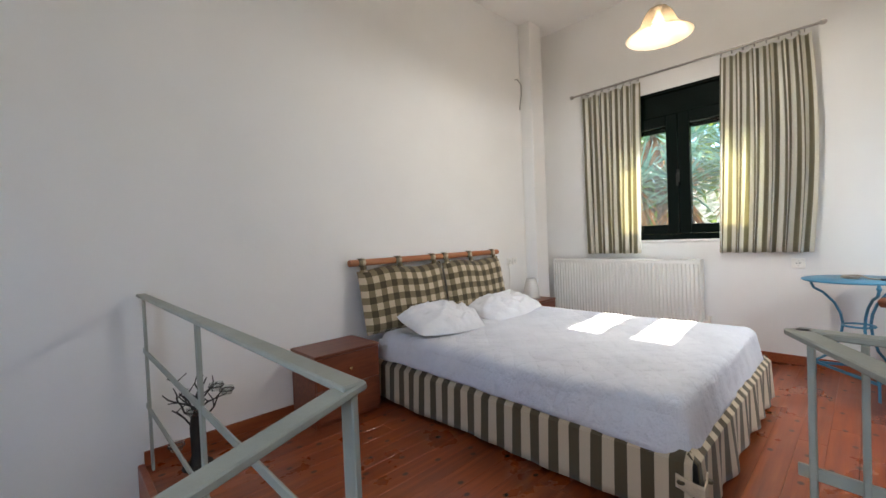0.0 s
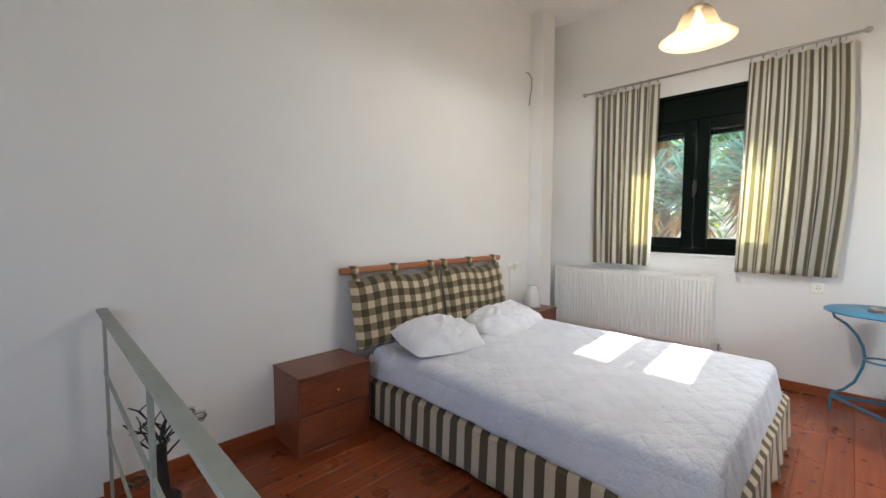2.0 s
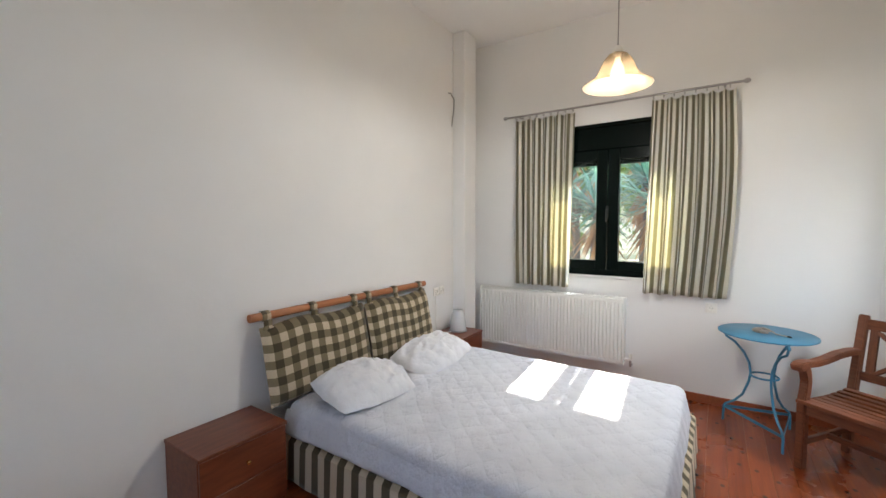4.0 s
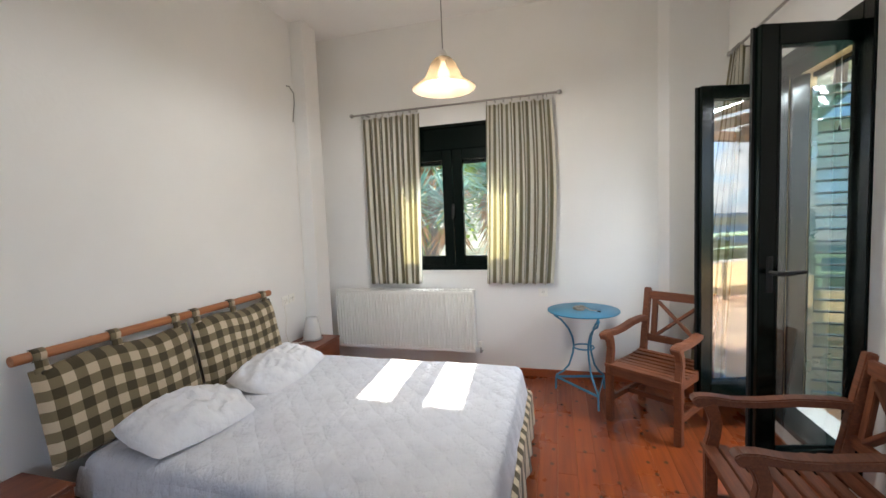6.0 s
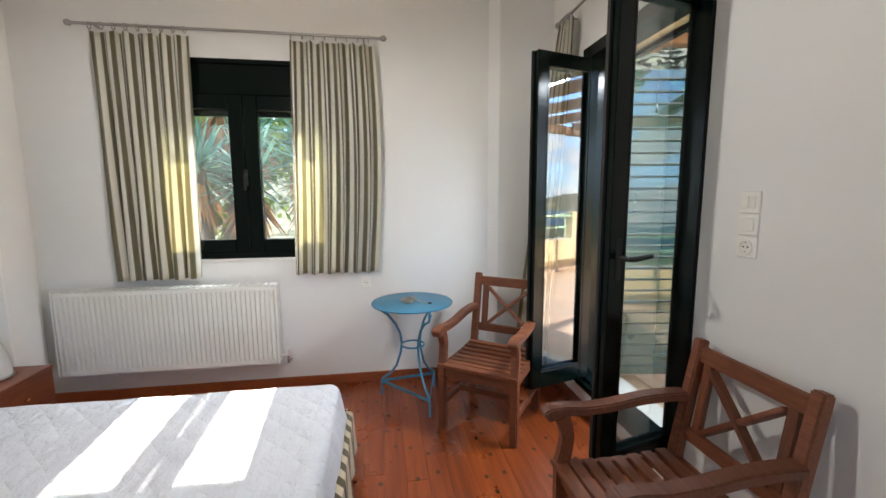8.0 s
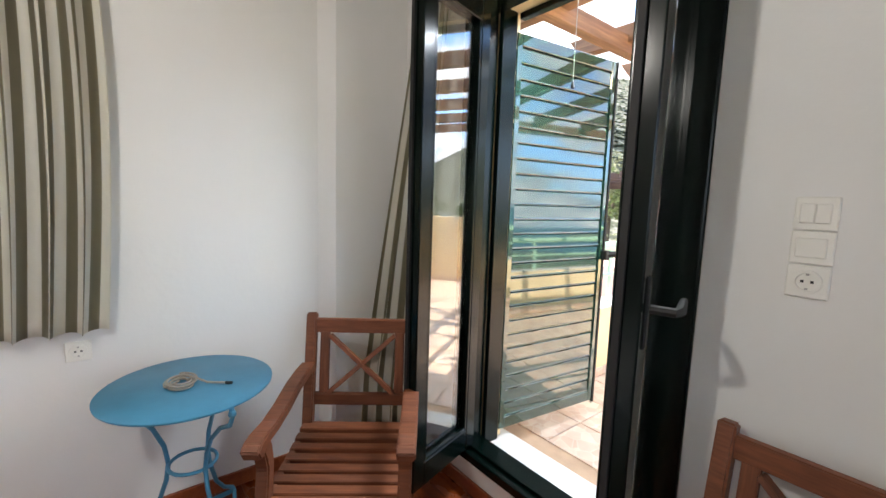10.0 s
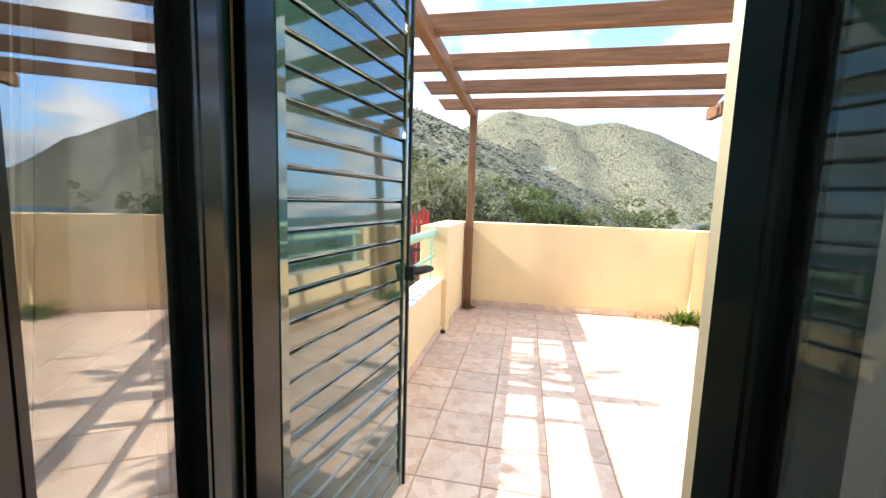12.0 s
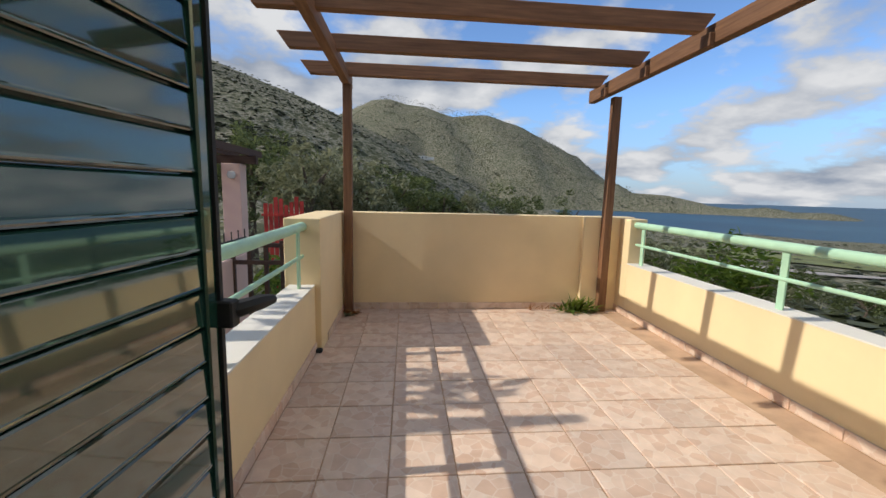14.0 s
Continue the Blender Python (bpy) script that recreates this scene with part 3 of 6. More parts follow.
# ---- floor with the stairwell ----
VOID = [(-1.3, 0.13, 1.66, YB), (-1.3, 0.95, 0.0, 1.18)]   # openings for the stairs: x0, x1, y0, y1
subfloor = bmesh.new()
for x0, x1, y0, y1 in ((0.13, XW, 1.66, YB), (XBACK, -1.3, 0, YB), (-1.3, XW, 1.18, 1.66), (0.95, XW, 0.0, 1.18)):
    box(x0, x1, y0, y1, -0.22, -0.025, subfloor)
floor = solo("floor", subfloor, "wall", "orange-stained pine plank floor with dark knots", "floor", kind="structure")

for i, y0 in enumerate(np.arange(0.0, YB - 0.01, 0.1145)):
    y1 = min(y0 + 0.1137, YB)
    mid = (y0 + y1) / 2
    spans = [(0.13, XW), (XBACK, -1.3)] if mid > 1.66 else [(XBACK, XW)] if mid > 1.18 else [(0.95, XW), (XBACK, -1.3)]
    for s0, s1 in spans:
        x = s0
        first = True
        while x < s1 - 0.02:
            length = random.uniform(0.5, 1.9) if first else random.uniform(1.5, 2.4)
            first = False
            e = s1 if s1 - (x + length) < 0.5 else x + length
            bm = bmesh.new()
            c = 0.0009
            a = [bm.verts.new(p) for p in ((x, y0, -0.022), (e - 0.001, y0, -0.022), (e - 0.001, y1, -0.022), (x, y1, -0.022))]
            b = [bm.verts.new(p) for p in ((x, y0, -c), (e - 0.001, y0, -c), (e - 0.001, y1, -c), (x, y1, -c))]
            d = [bm.verts.new(p) for p in ((x + c, y0 + c, 0), (e - 0.001 - c, y0 + c, 0), (e - 0.001 - c, y1 - c, 0), (x + c, y1 - c, 0))]
            bm.faces.new(d)
            for q, r in ((a, b), (b, d)):
                for k in range(4):
                    bm.faces.new((q[k], q[(k + 1) % 4], r[(k + 1) % 4], r[k]))
            part("plank", bm, "plank", floor)
            x = e

stairs = thing("stairs", (0.0, 0.6, -1.6), "wooden steps rising from the floor below", "stairs", kind="structure")
for k in range(9):
    part("step", box(-0.75, 0.62, 1.18 - 0.25 * (k + 1), 1.20 - 0.25 * k, -0.22 - 0.18 * k, -0.18 - 0.18 * k), "plank", stairs, bevel=0.004)
solo("stairwell_floor", box(XBACK, XW, 0.0, YB, -3.1, -3.0), "tile", "tiled floor at the foot of the stairwell", "floor", kind="structure")
solo("stair_edge_trim", box(0.10, 0.13, 1.66, YB, -0.20, 0.012), "skirting", "stained wooden trim along the stairwell edge", "trim", kind="structure", bevel=0.003)

for name, b in (("baseboard_north", (0.13, 3.674, YB - 0.016, YB, 0, 0.075)), ("baseboard_east", (XW - 0.016, XW, 0.50, 3.78, 0, 0.075)), ("baseboard_south", (0.95, 4.07, 0.0, 0.016, 0, 0.075)),
                ("baseboard_pillar", (3.674, 3.69, 3.635, YB, 0, 0.075)), ("baseboard_door_pillar", (4.054, 4.07, 0.016, 0.43, 0, 0.075))):
    solo(name, box(*b), "skirting", "reddish stained wooden baseboard", "baseboard", kind="structure", bevel=0.003)

# ---- window ----
window = thing("window_1", (XW, 2.30, 1.04), "dark green aluminium window with two casements and a shutter box", "window", kind="structure")
fx0, fx1 = XW - 0.006, XW + 0.055
part("window_frame", box(fx0, fx1, WIN[0], WIN[0] + 0.05, WIN[2], WIN[3]), "green", window, bevel=0.004)
part("window_frame", box(fx0, fx1, WIN[1] - 0.05, WIN[1], WIN[2], WIN[3]), "green", window, bevel=0.004)
part("window_frame", box(fx0, fx1, WIN[0] + 0.05, WIN[1] - 0.05, WIN[2], WIN[2] + 0.055), "green", window, bevel=0.004)
part("window_frame", box(fx0, fx1, WIN[0] + 0.05, WIN[1] - 0.05, WIN[3] - 0.035, WIN[3]), "green", window, bevel=0.004)
part("shutter_box", box(fx0 + 0.012, fx1 + 0.12, WIN[0] + 0.05, WIN[1] - 0.05, 2.235, WIN[3] - 0.035), "green", window, bevel=0.004)
part("roller_shutter", box(fx1 + 0.05, fx1 + 0.075, WIN[0] + 0.05, WIN[1] - 0.05, 2.10, 2.235), "green", window, "lowered edge of the roller shutter")
for y0, y1 in ((1.702, 2.332), (2.338, 2.968)):
    sash = part("casement", box(fx0 - 0.012, fx1 - 0.01, y0, y0 + 0.098, 1.096, 2.23), "green", window, bevel=0.005)
    part("casement_stile", box(fx0 - 0.012, fx1 - 0.01, y1 - 0.098, y1, 1.096, 2.23), "green", sash, bevel=0.005)
    part("casement_rail", box(fx0 - 0.012, fx1 - 0.01, y0 + 0.098, y1 - 0.098, 1.096, 1.185), "green", sash, bevel=0.005)
    part("casement_rail", box(fx0 - 0.012, fx1 - 0.01, y0 + 0.098, y1 - 0.098, 2.125, 2.23), "green", sash, bevel=0.005)
    pane = part("pane", box(fx0 + 0.018, fx0 + 0.022, y0 + 0.092, y1 - 0.092, 1.18, 2.13), "window_glass", sash, "dusty clear glass")
    pane.visible_shadow = False
handle = part("window_handle", box(fx0 - 0.022, fx0 - 0.012, 2.322, 2.348, 1.58, 1.70), "rubber", window, "black lever handle", bevel=0.003)
part("lever", tube([(fx0 - 0.022, 2.335, 1.66), (fx0 - 0.05, 2.335, 1.66), (fx0 - 0.052, 2.335, 1.55)], [0.010, 0.010, 0.008]), "rubber", handle, smooth=True)
part("window_sill", box(XW - 0.02, XW + 0.30, WIN[0] - 0.02, WIN[1] + 0.02, 1.018, 1.04), "wall", window, "white plastered sill", bevel=0.004)

# ---- terrace door ----
door = thing("door_1", (2.98, 0.0, 0.17), "dark green glazed double terrace door, both leaves open inwards", "door", kind="structure")
dz0, dz1 = 0.17, 2.45
part("door_frame", box(2.462, 2.53, -0.15, 0.012, dz0, dz1), "green", door, bevel=0.004)
part("door_frame", box(3.49, 3.555, -0.15, 0.012, dz0, dz1), "green", door, bevel=0.004)
part("door_frame", box(2.53, 3.49, -0.15, 0.012, 2.37, dz1), "green", door, bevel=0.004)
part("threshold", box(2.53, 3.49, -0.15, 0.02, dz0, 0.215), "green", door, "scuffed green metal threshold", bevel=0.004)
part("track", box(2.56, 3.46, -0.09, -0.02, 0.215, 0.232), "green", door, bevel=0.003)


part("shutter_frame", box(3.462, 3.49, -0.252, -0.152, dz0, 2.40), "green", door, "dark frame that carries the shutter", bevel=0.003)
part("shutter_frame", box(2.53, 3.462, -0.302, -0.262, 2.37, 2.40), "green", door, bevel=0.003)


def door_leaf(hinge, angle, sign, z0, z1, width, handed, s=0.095):
    """A glazed leaf from its hinge at angle degrees from +x."""
    m = Matrix.Translation((*hinge, 0)) @ Matrix.Rotation(radians(angle), 4, "Z")
    t0, t1 = -0.032, 0.032

    def piece(name, b, mat, parent, label="", bevel=0.004):
        return part(name, box(*b, m=m), mat, parent, label, bevel=bevel)

    leaf = piece("door_leaf", (0, s, t0, t1, z0, z1), "green", door)
    piece("stile", (width - s, width, t0, t1, z0, z1), "green", leaf)
    piece("bottom_rail", (s, width - s, t0, t1, z0, z0 + 0.11), "green", leaf)
    piece("top_rail", (s, width - s, t0, t1, z1 - 0.09, z1), "green", leaf)
    for q in (-1, 1):
        a, b = (q * 0.012, q * 0.030) if q > 0 else (-0.030, -0.012)
        piece("glazing_bead", (s, s + 0.014, a, b, z0 + 0.11, z1 - 0.09), "green", leaf, bevel=0.002)
        piece("glazing_bead", (width - s - 0.014, width - s, a, b, z0 + 0.11, z1 - 0.09), "green", leaf, bevel=0.002)
        piece("glazing_bead", (s + 0.014, width - s - 0.014, a, b, z0 + 0.11, z0 + 0.124), "green", leaf, bevel=0.002)
    glass = piece("pane", (s - 0.004, width - s + 0.004, -0.003, 0.003, z0 + 0.106, z1 - 0.086), "glass", leaf, "clear glass", 0)
    glass.visible_shadow = False
    piece("weather_strip", (width, width + 0.012, -0.022, -0.006, z0, z1), "rubber", leaf, bevel=0)
    for zz in (z0 + 0.18, (z0 + z1) / 2, z1 - 0.2):
        part("hinge", tube([m @ Vector((-0.012, sign * 0.036, zz)), m @ Vector((-0.012, sign * 0.036, zz + 0.1))], 0.011), "rubber", leaf, smooth=True)
    if handed:
        plate = piece("handle_plate", (width - 0.065, width - 0.035, sign * 0.032 - 0.004, sign * 0.032 + 0.006, 1.145, 1.315), "rubber", leaf, "black handle plate")
        y = sign * 0.04
        part("door_handle", tube([m @ Vector(p) for p in ((width - 0.05, y, 1.240), (width - 0.05, y + sign * 0.05, 1.240), (width - 0.075, y + sign * 0.058, 1.240), (width - 0.17, y + sign * 0.052, 1.246))], [0.011, 0.011, 0.012, 0.009]), "rubber", leaf, "black lever handle", smooth=True)
    return leaf


door_leaf((2.58, -0.077), 104.5, 1, 0.24, 2.365, 0.55, True, 0.08)
door_leaf((3.46, -0.03), 180 - 74.5, -1, 0.235, 2.355, 0.475, False, 0.072)

# the louvred shutter, folded out over the terrace
shutter = thing("louvred_shutter", (3.386, -1.02, 0.215), "glossy dark green louvred shutter, swung out over the terrace", "shutter")
SY0, SY1, SX, SZ0, SZ1 = -0.26, -1.02, 3.386, 0.215, 2.315
part("stile", box(SX - 0.018, SX + 0.018, SY0 - 0.036, SY0, SZ0, SZ1), "shutter", shutter, bevel=0.004)
part("stile", box(SX - 0.018, SX + 0.018, SY1, SY1 + 0.035, SZ0, SZ1), "shutter", shutter, bevel=0.004)
part("rail", box(SX - 0.018, SX + 0.018, SY1 + 0.035, SY0 - 0.036, SZ0, SZ0 + 0.065), "shutter", shutter, bevel=0.004)
part("rail", box(SX - 0.018, SX + 0.018, SY1 + 0.035, SY0 - 0.036, SZ1 - 0.06, SZ1), "shutter", shutter, bevel=0.004)
part("edge_seal", box(SX - 0.024, SX + 0.024, SY1 - 0.012, SY1, SZ0 - 0.01, SZ1), "rubber", shutter, "black edge profile")
n_slats = 25
gap = (SZ1 - SZ0 - 0.125) / n_slats
for k in range(n_slats):
    z = SZ0 + 0.065 + gap * k
    bm = bmesh.new()
    prof = [(0.002, 0.003), (-0.0095, 0.000), (-0.0112, 0.003), (-0.0108, 0.006), (-0.0095, 0.008), (-0.0075, gap - 0.010), (-0.004, gap - 0.006), (0.004, gap - 0.004), (0.005, gap + 0.008), (0.009, gap + 0.006), (0.009, 0.006)]
    rows = [[bm.verts.new((SX + x, y, z + dz)) for x, dz in prof] for y in (SY1 + 0.033, SY0 - 0.034)]
    for i in range(len(prof)):
        j = (i + 1) % len(prof)
        bm.faces.new((rows[0][i], rows[0][j], rows[1][j], rows[1][i]))
    bm.faces.new(rows[0]), bm.faces.new(rows[1])
    part("slat", bm, "shutter", shutter)
latch = part("latch", box(SX - 0.05, SX + 0.03, SY1 - 0.03, SY1 + 0.005, 1.135, 1.195), "rubber", shutter, "black latch", bevel=0.004)
part("latch_lever", tube([(SX - 0.02, SY1 - 0.02, 1.165), (SX - 0.045, SY1 - 0.03, 1.17), (SX - 0.075, SY1 - 0.075, 1.175), (SX - 0.085, SY1 - 0.115, 1.172)], [0.016, 0.02, 0.018, 0.012]), "rubber", latch, smooth=True)
part("foot_bolt", tube([(SX, SY1 - 0.018, SZ0 + 0.02), (SX, SY1 - 0.018, SZ0 - 0.03)], 0.008), "steel", shutter, smooth=True)
shutter.rotation_euler = (0, 0, radians(-7.6))
cord = thing("pull_cord", (3.30, -0.32, 1.95), "thin pull cord with a small toggle, hung at the door head", "cord")
part("string", tube([(3.10, -0.22, 2.40), (3.10, -0.22, 1.99)], 0.0018, 5), "cable", cord)
part("toggle", capped([(0.006, 0.0), (0.009, 0.004), (0.005, 0.028)], (3.10, -0.22, 1.965), 10), "rubber", cord, smooth=True)

# ---- terrace ----
TZ, TX0, TX1, TY = 0.088, 0.46, 3.715, -4.76
terrace = solo("terrace_floor", box(TX0 - 0.25, TX1 + 0.25, TY - 0.2, -0.30, -0.30, TZ - 0.008), "grout", "pink stone-patterned terrace tiles with sandy joints", "floor", kind="structure")
solo("marble_sill", box(2.46, 3.56, -0.36, -0.15, 0.10, 0.168), "cream_white", "pale marble door sill", "sill", kind="structure", bevel=0.004)
low_l = solo("parapet_east", box(TX1, TX1 + 0.20, -3.50, -0.30, -2.5, 0.65), "cream", "low cream rendered parapet with a pale top", "parapet", kind="structure")
solo("parapet_east_cap", box(TX1 - 0.004, TX1 + 0.204, -3.498, -0.302, 0.65, 0.66), "cream_white", "pale top of the low parapet", "parapet", kind="structure")
solo("pier_east", box(3.664, 3.955, TY, -3.50, -2.5, 1.205), "cream", "cream rendered tall pier at the terrace corner", "pier", kind="structure", bevel=0.006)
solo("parapet_south", box(TX0 - 0.2, TX1 + 0.22, TY - 0.2, TY, -2.5, 1.20), "cream", "cream rendered terrace wall", "parapet", kind="structure", bevel=0.006)
solo("pilaster_south", box(TX0 + 0.002, 0.90, TY, TY + 0.05, TZ, 1.195), "cream", "shallow cream pilaster at the wall's end", "pilaster", kind="structure", bevel=0.004)
solo("pier_west", box(TX0 - 0.2, TX0, TY, TY + 0.26, -2.5, 1.19), "cream", "cream rendered short pier where the railing starts", "pier", kind="structure", bevel=0.006)
solo("parapet_west", box(TX0 - 0.2, TX0, TY + 0.26, -0.30, -2.5, 0.68), "cream", "low cream rendered parapet beside the drop", "parapet", kind="structure")
solo("parapet_west_cap", box(TX0 - 0.204, TX0 + 0.004, TY + 0.262, -0.302, 0.68, 0.69), "cream_white", "pale top of the low parapet", "parapet", kind="structure")


def railing(name, x, y0, y1, posts, z_top, z_mid, z_base, label):
    r = thing(name, (x, (y0 + y1) / 2, z_base), label, "railing")
    part("top_rail", tube([(x, y0, z_top), (x, y1, z_top)], 0.036, 14), "mint", r, smooth=True)
    part("mid_rail", tube([(x, y0 + 0.02, z_mid), (x, y1, z_mid)], 0.016, 10), "mint", r, smooth=True)
    for y in posts:
        part("post", box(x - 0.008, x + 0.008, y - 0.028, y + 0.028, z_base, z_top - 0.02), "mint", r, bevel=0.002)
    return r


railing("terrace_railing_west", TX0 - 0.08, -4.50, -0.32, (-4.36, -2.66, -0.96), 1.125, 0.905, 0.69, "mint green painted tube railing on the low parapet")
railing("terrace_railing_east", TX1 + 0.09, -3.50, -0.32, (-3.36, -1.9, -0.55), 1.14, 0.90, 0.66, "mint green painted tube railing above the garden")


def wooden_beam(name, x0, x1, y0, y1, z0, z1, label, ends=0.0, group="", category="beam"):
    bm = box(x0, x1, y0, y1, z0, z1)
    if ends:
        for v in bm.verts:
            if abs(v.co.z - z0) < 1e-5:
                if x1 - x0 > y1 - y0:
                    v.co.x += ends if v.co.x < (x0 + x1) / 2 else -ends
                else:
                    v.co.y += ends if v.co.y < (y0 + y1) / 2 else -ends
    bmesh.ops.bevel(bm, geom=list(bm.edges), offset=0.005, segments=1, affect="EDGES")
    m = None
    if y1 - y0 > x1 - x0 or z1 - z0 > x1 - x0:
        long_z = z1 - z0 > y1 - y0
        m = Matrix.Rotation(radians(90), 4, "Y" if long_z else "Z")
        bmesh.ops.transform(bm, matrix=m.inverted(), verts=bm.verts)
    ob = solo(name, bm, "pergola", label, category, group)
    if m is not None:
        ob.matrix_basis = m
    return ob


wooden_beam("pergola_post", 3.555, 3.645, -4.705, -4.615, TZ, 2.53, "brown stained pergola post in the terrace corner", group="pergola posts", category="post")
wooden_beam("pergola_post", 0.615, 0.705, -4.705, -4.615, TZ, 2.53, "brown stained pergola post beside the railing", group="pergola posts", category="post")
wooden_beam("pergola_beam", 3.57, 3.65, -4.85, -0.30, 2.53, 2.65, "brown stained pergola beam on its post", group="pergola beams")
wooden_beam("pergola_beam", 0.74, 0.82, -5.02, -0.30, 2.53, 2.67, "brown stained pergola beam with bolted rafters", group="pergola beams")
for y in (-4.58, -3.82, -3.04, -2.28, -1.52, -0.76):
    rafter = wooden_beam("pergola_rafter", 0.822, 4.05, y - 0.04, y + 0.04, 2.60, 2.725, "brown stained pergola rafter with a slanting end", 0.09, "pergola rafters", "rafter")
    part("joint_block", box(0.822, 0.862, y - 0.047, y + 0.047, 2.505, 2.60), "pergola", rafter, "dark block under the rafter's end", bevel=0.004)
    part("bolt", tube([(0.735, y, 2.575), (0.742, y, 2.575)], 0.012, 8), "black_iron", rafter)

tile_mesh = None
size, joint = 0.3335, 0.007
nx, ny = 10, 14
for i in range(nx):
    for j in range(ny):
        x1 = TX1 - 0.013 - i * size
        y1 = -4.585 + (j + 0) * size + size
        x0, y0 = x1 - size + joint, y1 - size + joint
        if y1 > -0.31 or x0 < TX0 - 0.02:
            continue
        if tile_mesh is None:
            bm = box(-(size - joint) / 2, (size - joint) / 2, -(size - joint) / 2, (size - joint) / 2, -0.008, 0.0)
            bmesh.ops.bevel(bm, geom=[e for e in bm.edges if all(v.co.z > -0.001 for v in e.verts)], offset=0.003, segments=1, affect="EDGES")
            tile_mesh = finish("tile", bm, "tile")
        t = new("tile", tile_mesh)
        t.parent = terrace
        t.location = ((x0 + x1) / 2, (y0 + y1) / 2, TZ + random.uniform(-0.0012, 0.0012))
        t.rotation_euler = (random.uniform(-0.003, 0.003), random.uniform(-0.003, 0.003), 0)
for k, y in enumerate(np.arange(TY + 0.01, -0.35, 0.335)):
    e = min(y + 0.33, -0.31)
    face = 3.664 if e < -3.5 else TX1
    part("skirting_tile", box(face - 0.012, face, y, e, TZ, TZ + 0.075), "tile", terrace, bevel=0.002)
    part("skirting_tile", box(TX0, TX0 + 0.012, y, e, TZ, TZ + 0.075), "tile", terrace, bevel=0.002)
for x in np.arange(TX0 + 0.45, TX1 - 0.05, 0.335):
    part("skirting_tile", box(x, min(x + 0.33, TX1 - 0.013), TY, TY + 0.012, TZ, TZ + 0.075), "tile", terrace, bevel=0.002)
for x in np.arange(TX0 + 0.02, TX1 - 0.02, size):
    part("edge_tile", box(x, min(x + size - joint, TX1 - 0.014), TY + 0.015, TY + 0.165, TZ - 0.008, TZ), "tile", terrace, bevel=0.002)

# ---- bed ----
bed = thing("bed", (2.33, 2.6, 0.0), "double bed, striped olive skirt, bare quilted white mattress", "bed")
BX0, BX1, BY0, BY1 = 1.505, 3.155, 1.565, 3.64


def sag(p):
    n = noise.noise(p * 2.3) * 0.008 + noise.noise(p * 6.0) * 0.004 + noise.noise(Vector((p.x * 16, p.y * 7, p.z * 9))) * 0.003
    return p + Vector((n * 0.6, n * 0.6, n if p.z > 0.3 else 0.0))


part("base", soft_box(BX0 + 0.02, BX1 - 0.02, BY0 + 0.02, BY1, 0.06, 0.285, 0.03, 0.12), "skirt", bed, "olive upholstered base", smooth=True)
part("mattress", soft_box(1.525, 3.14, 1.60, 3.615, 0.275, 0.478, 0.075, 0.032, sag), "sheet", bed, "quilted white fitted sheet on the mattress", smooth=True)


def overhang(s, t):
    """The sheet's loose edge: along one side, round the foot and up the other side."""
    x0, x1, y0, y1, r = 1.532, 3.134, 1.607, 3.60, 0.075
    runs = [y1 - y0 - r, r * math.pi / 2, x1 - x0 - 2 * r, r * math.pi / 2, y1 - y0 - r]
    d = s * sum(runs)
    droop = 0.0
    if d < runs[0]:
        p, out = Vector((x0, y1 - d)), Vector((-1, 0))
        droop = 0.04 * (d / runs[0]) ** 2
    elif d < sum(runs[:2]):
        a = (d - runs[0]) / r
        out, droop = Vector((-math.cos(a), -math.sin(a))), 0.045
        p = Vector((x0 + r, y0 + r)) + out * r
    elif d < sum(runs[:3]):
        q = d - sum(runs[:2])
        p, out, droop = Vector((x0 + r + q, y0)), Vector((0, -1)), 0.03 + 0.012 * math.cos(q * 7.0)
    elif d < sum(runs[:4]):
        a = (d - sum(runs[:3])) / r
        out, droop = Vector((math.sin(a), -math.cos(a))), 0.045
        p = Vector((x1 - r, y0 + r)) + out * r
    else:
        q = d - sum(runs[:4])
        p, out, droop = Vector((x1, y0 + r + q)), Vector((1, 0)), 0.03
    n = noise.noise(Vector((d * 2.2, t, 4.0))) * 0.012 + noise.noise(Vector((d * 9.0, t * 2, 7.0))) * 0.006 * t
    p = p + out * (0.036 * t ** 0.7 + n * t - 0.004)
    z = 0.425 - (0.125 + droop + 0.010 * noise.noise(Vector((d * 5, 0, 0)))) * t
    return (p.x, p.y, z)


thick(part("sheet_overhang", cloth_grid(260, 8, overhang, lambda s, t: (s * 5.6, t * 0.12)), "sheet", bed, "loose hem of the white sheet hanging over the skirt", smooth=True), 0.004)


def skirt_side(p0, p1, out, ruffle, u0):
    p0, p1, out = Vector(p0), Vector(p1), Vector(out)
    length = (p1 - p0).length

    def place(s, t):
        d = s * length
        z = 0.29 - 0.265 * t + 0.006 * math.sin(d * 7 + 1.0) * t
        wave = ruffle * t * (math.sin(d * 26 + 1.3 * math.sin(d * 5)) + 0.5 * math.sin(d * 11 + 2)) + 0.012 * t
        return (*(p0.lerp(p1, s) + out * (wave + (0.012 if t > 0 else -0.02)))[:2], z)

    return cloth_grid(int(length * 70), 8, place, lambda s, t: (u0 + s * length, t * 0.27))


for name, p0, p1, out, ruf, u0 in (("skirt_side", (BX0, BY1, 0), (BX0, BY0, 0), (-1, 0, 0), 0.004, 0.0), ("skirt_foot", (BX0, BY0, 0), (BX1, BY0, 0), (0, -1, 0), 0.012, 0.02), ("skirt_side", (BX1, BY0, 0), (BX1, BY1, 0), (1, 0, 0), 0.008, 0.0)):
    thick(part(name, skirt_side(p0, p1, out, ruf, u0), "skirt", bed, "gathered olive and cream striped skirt", smooth=True), 0.003)


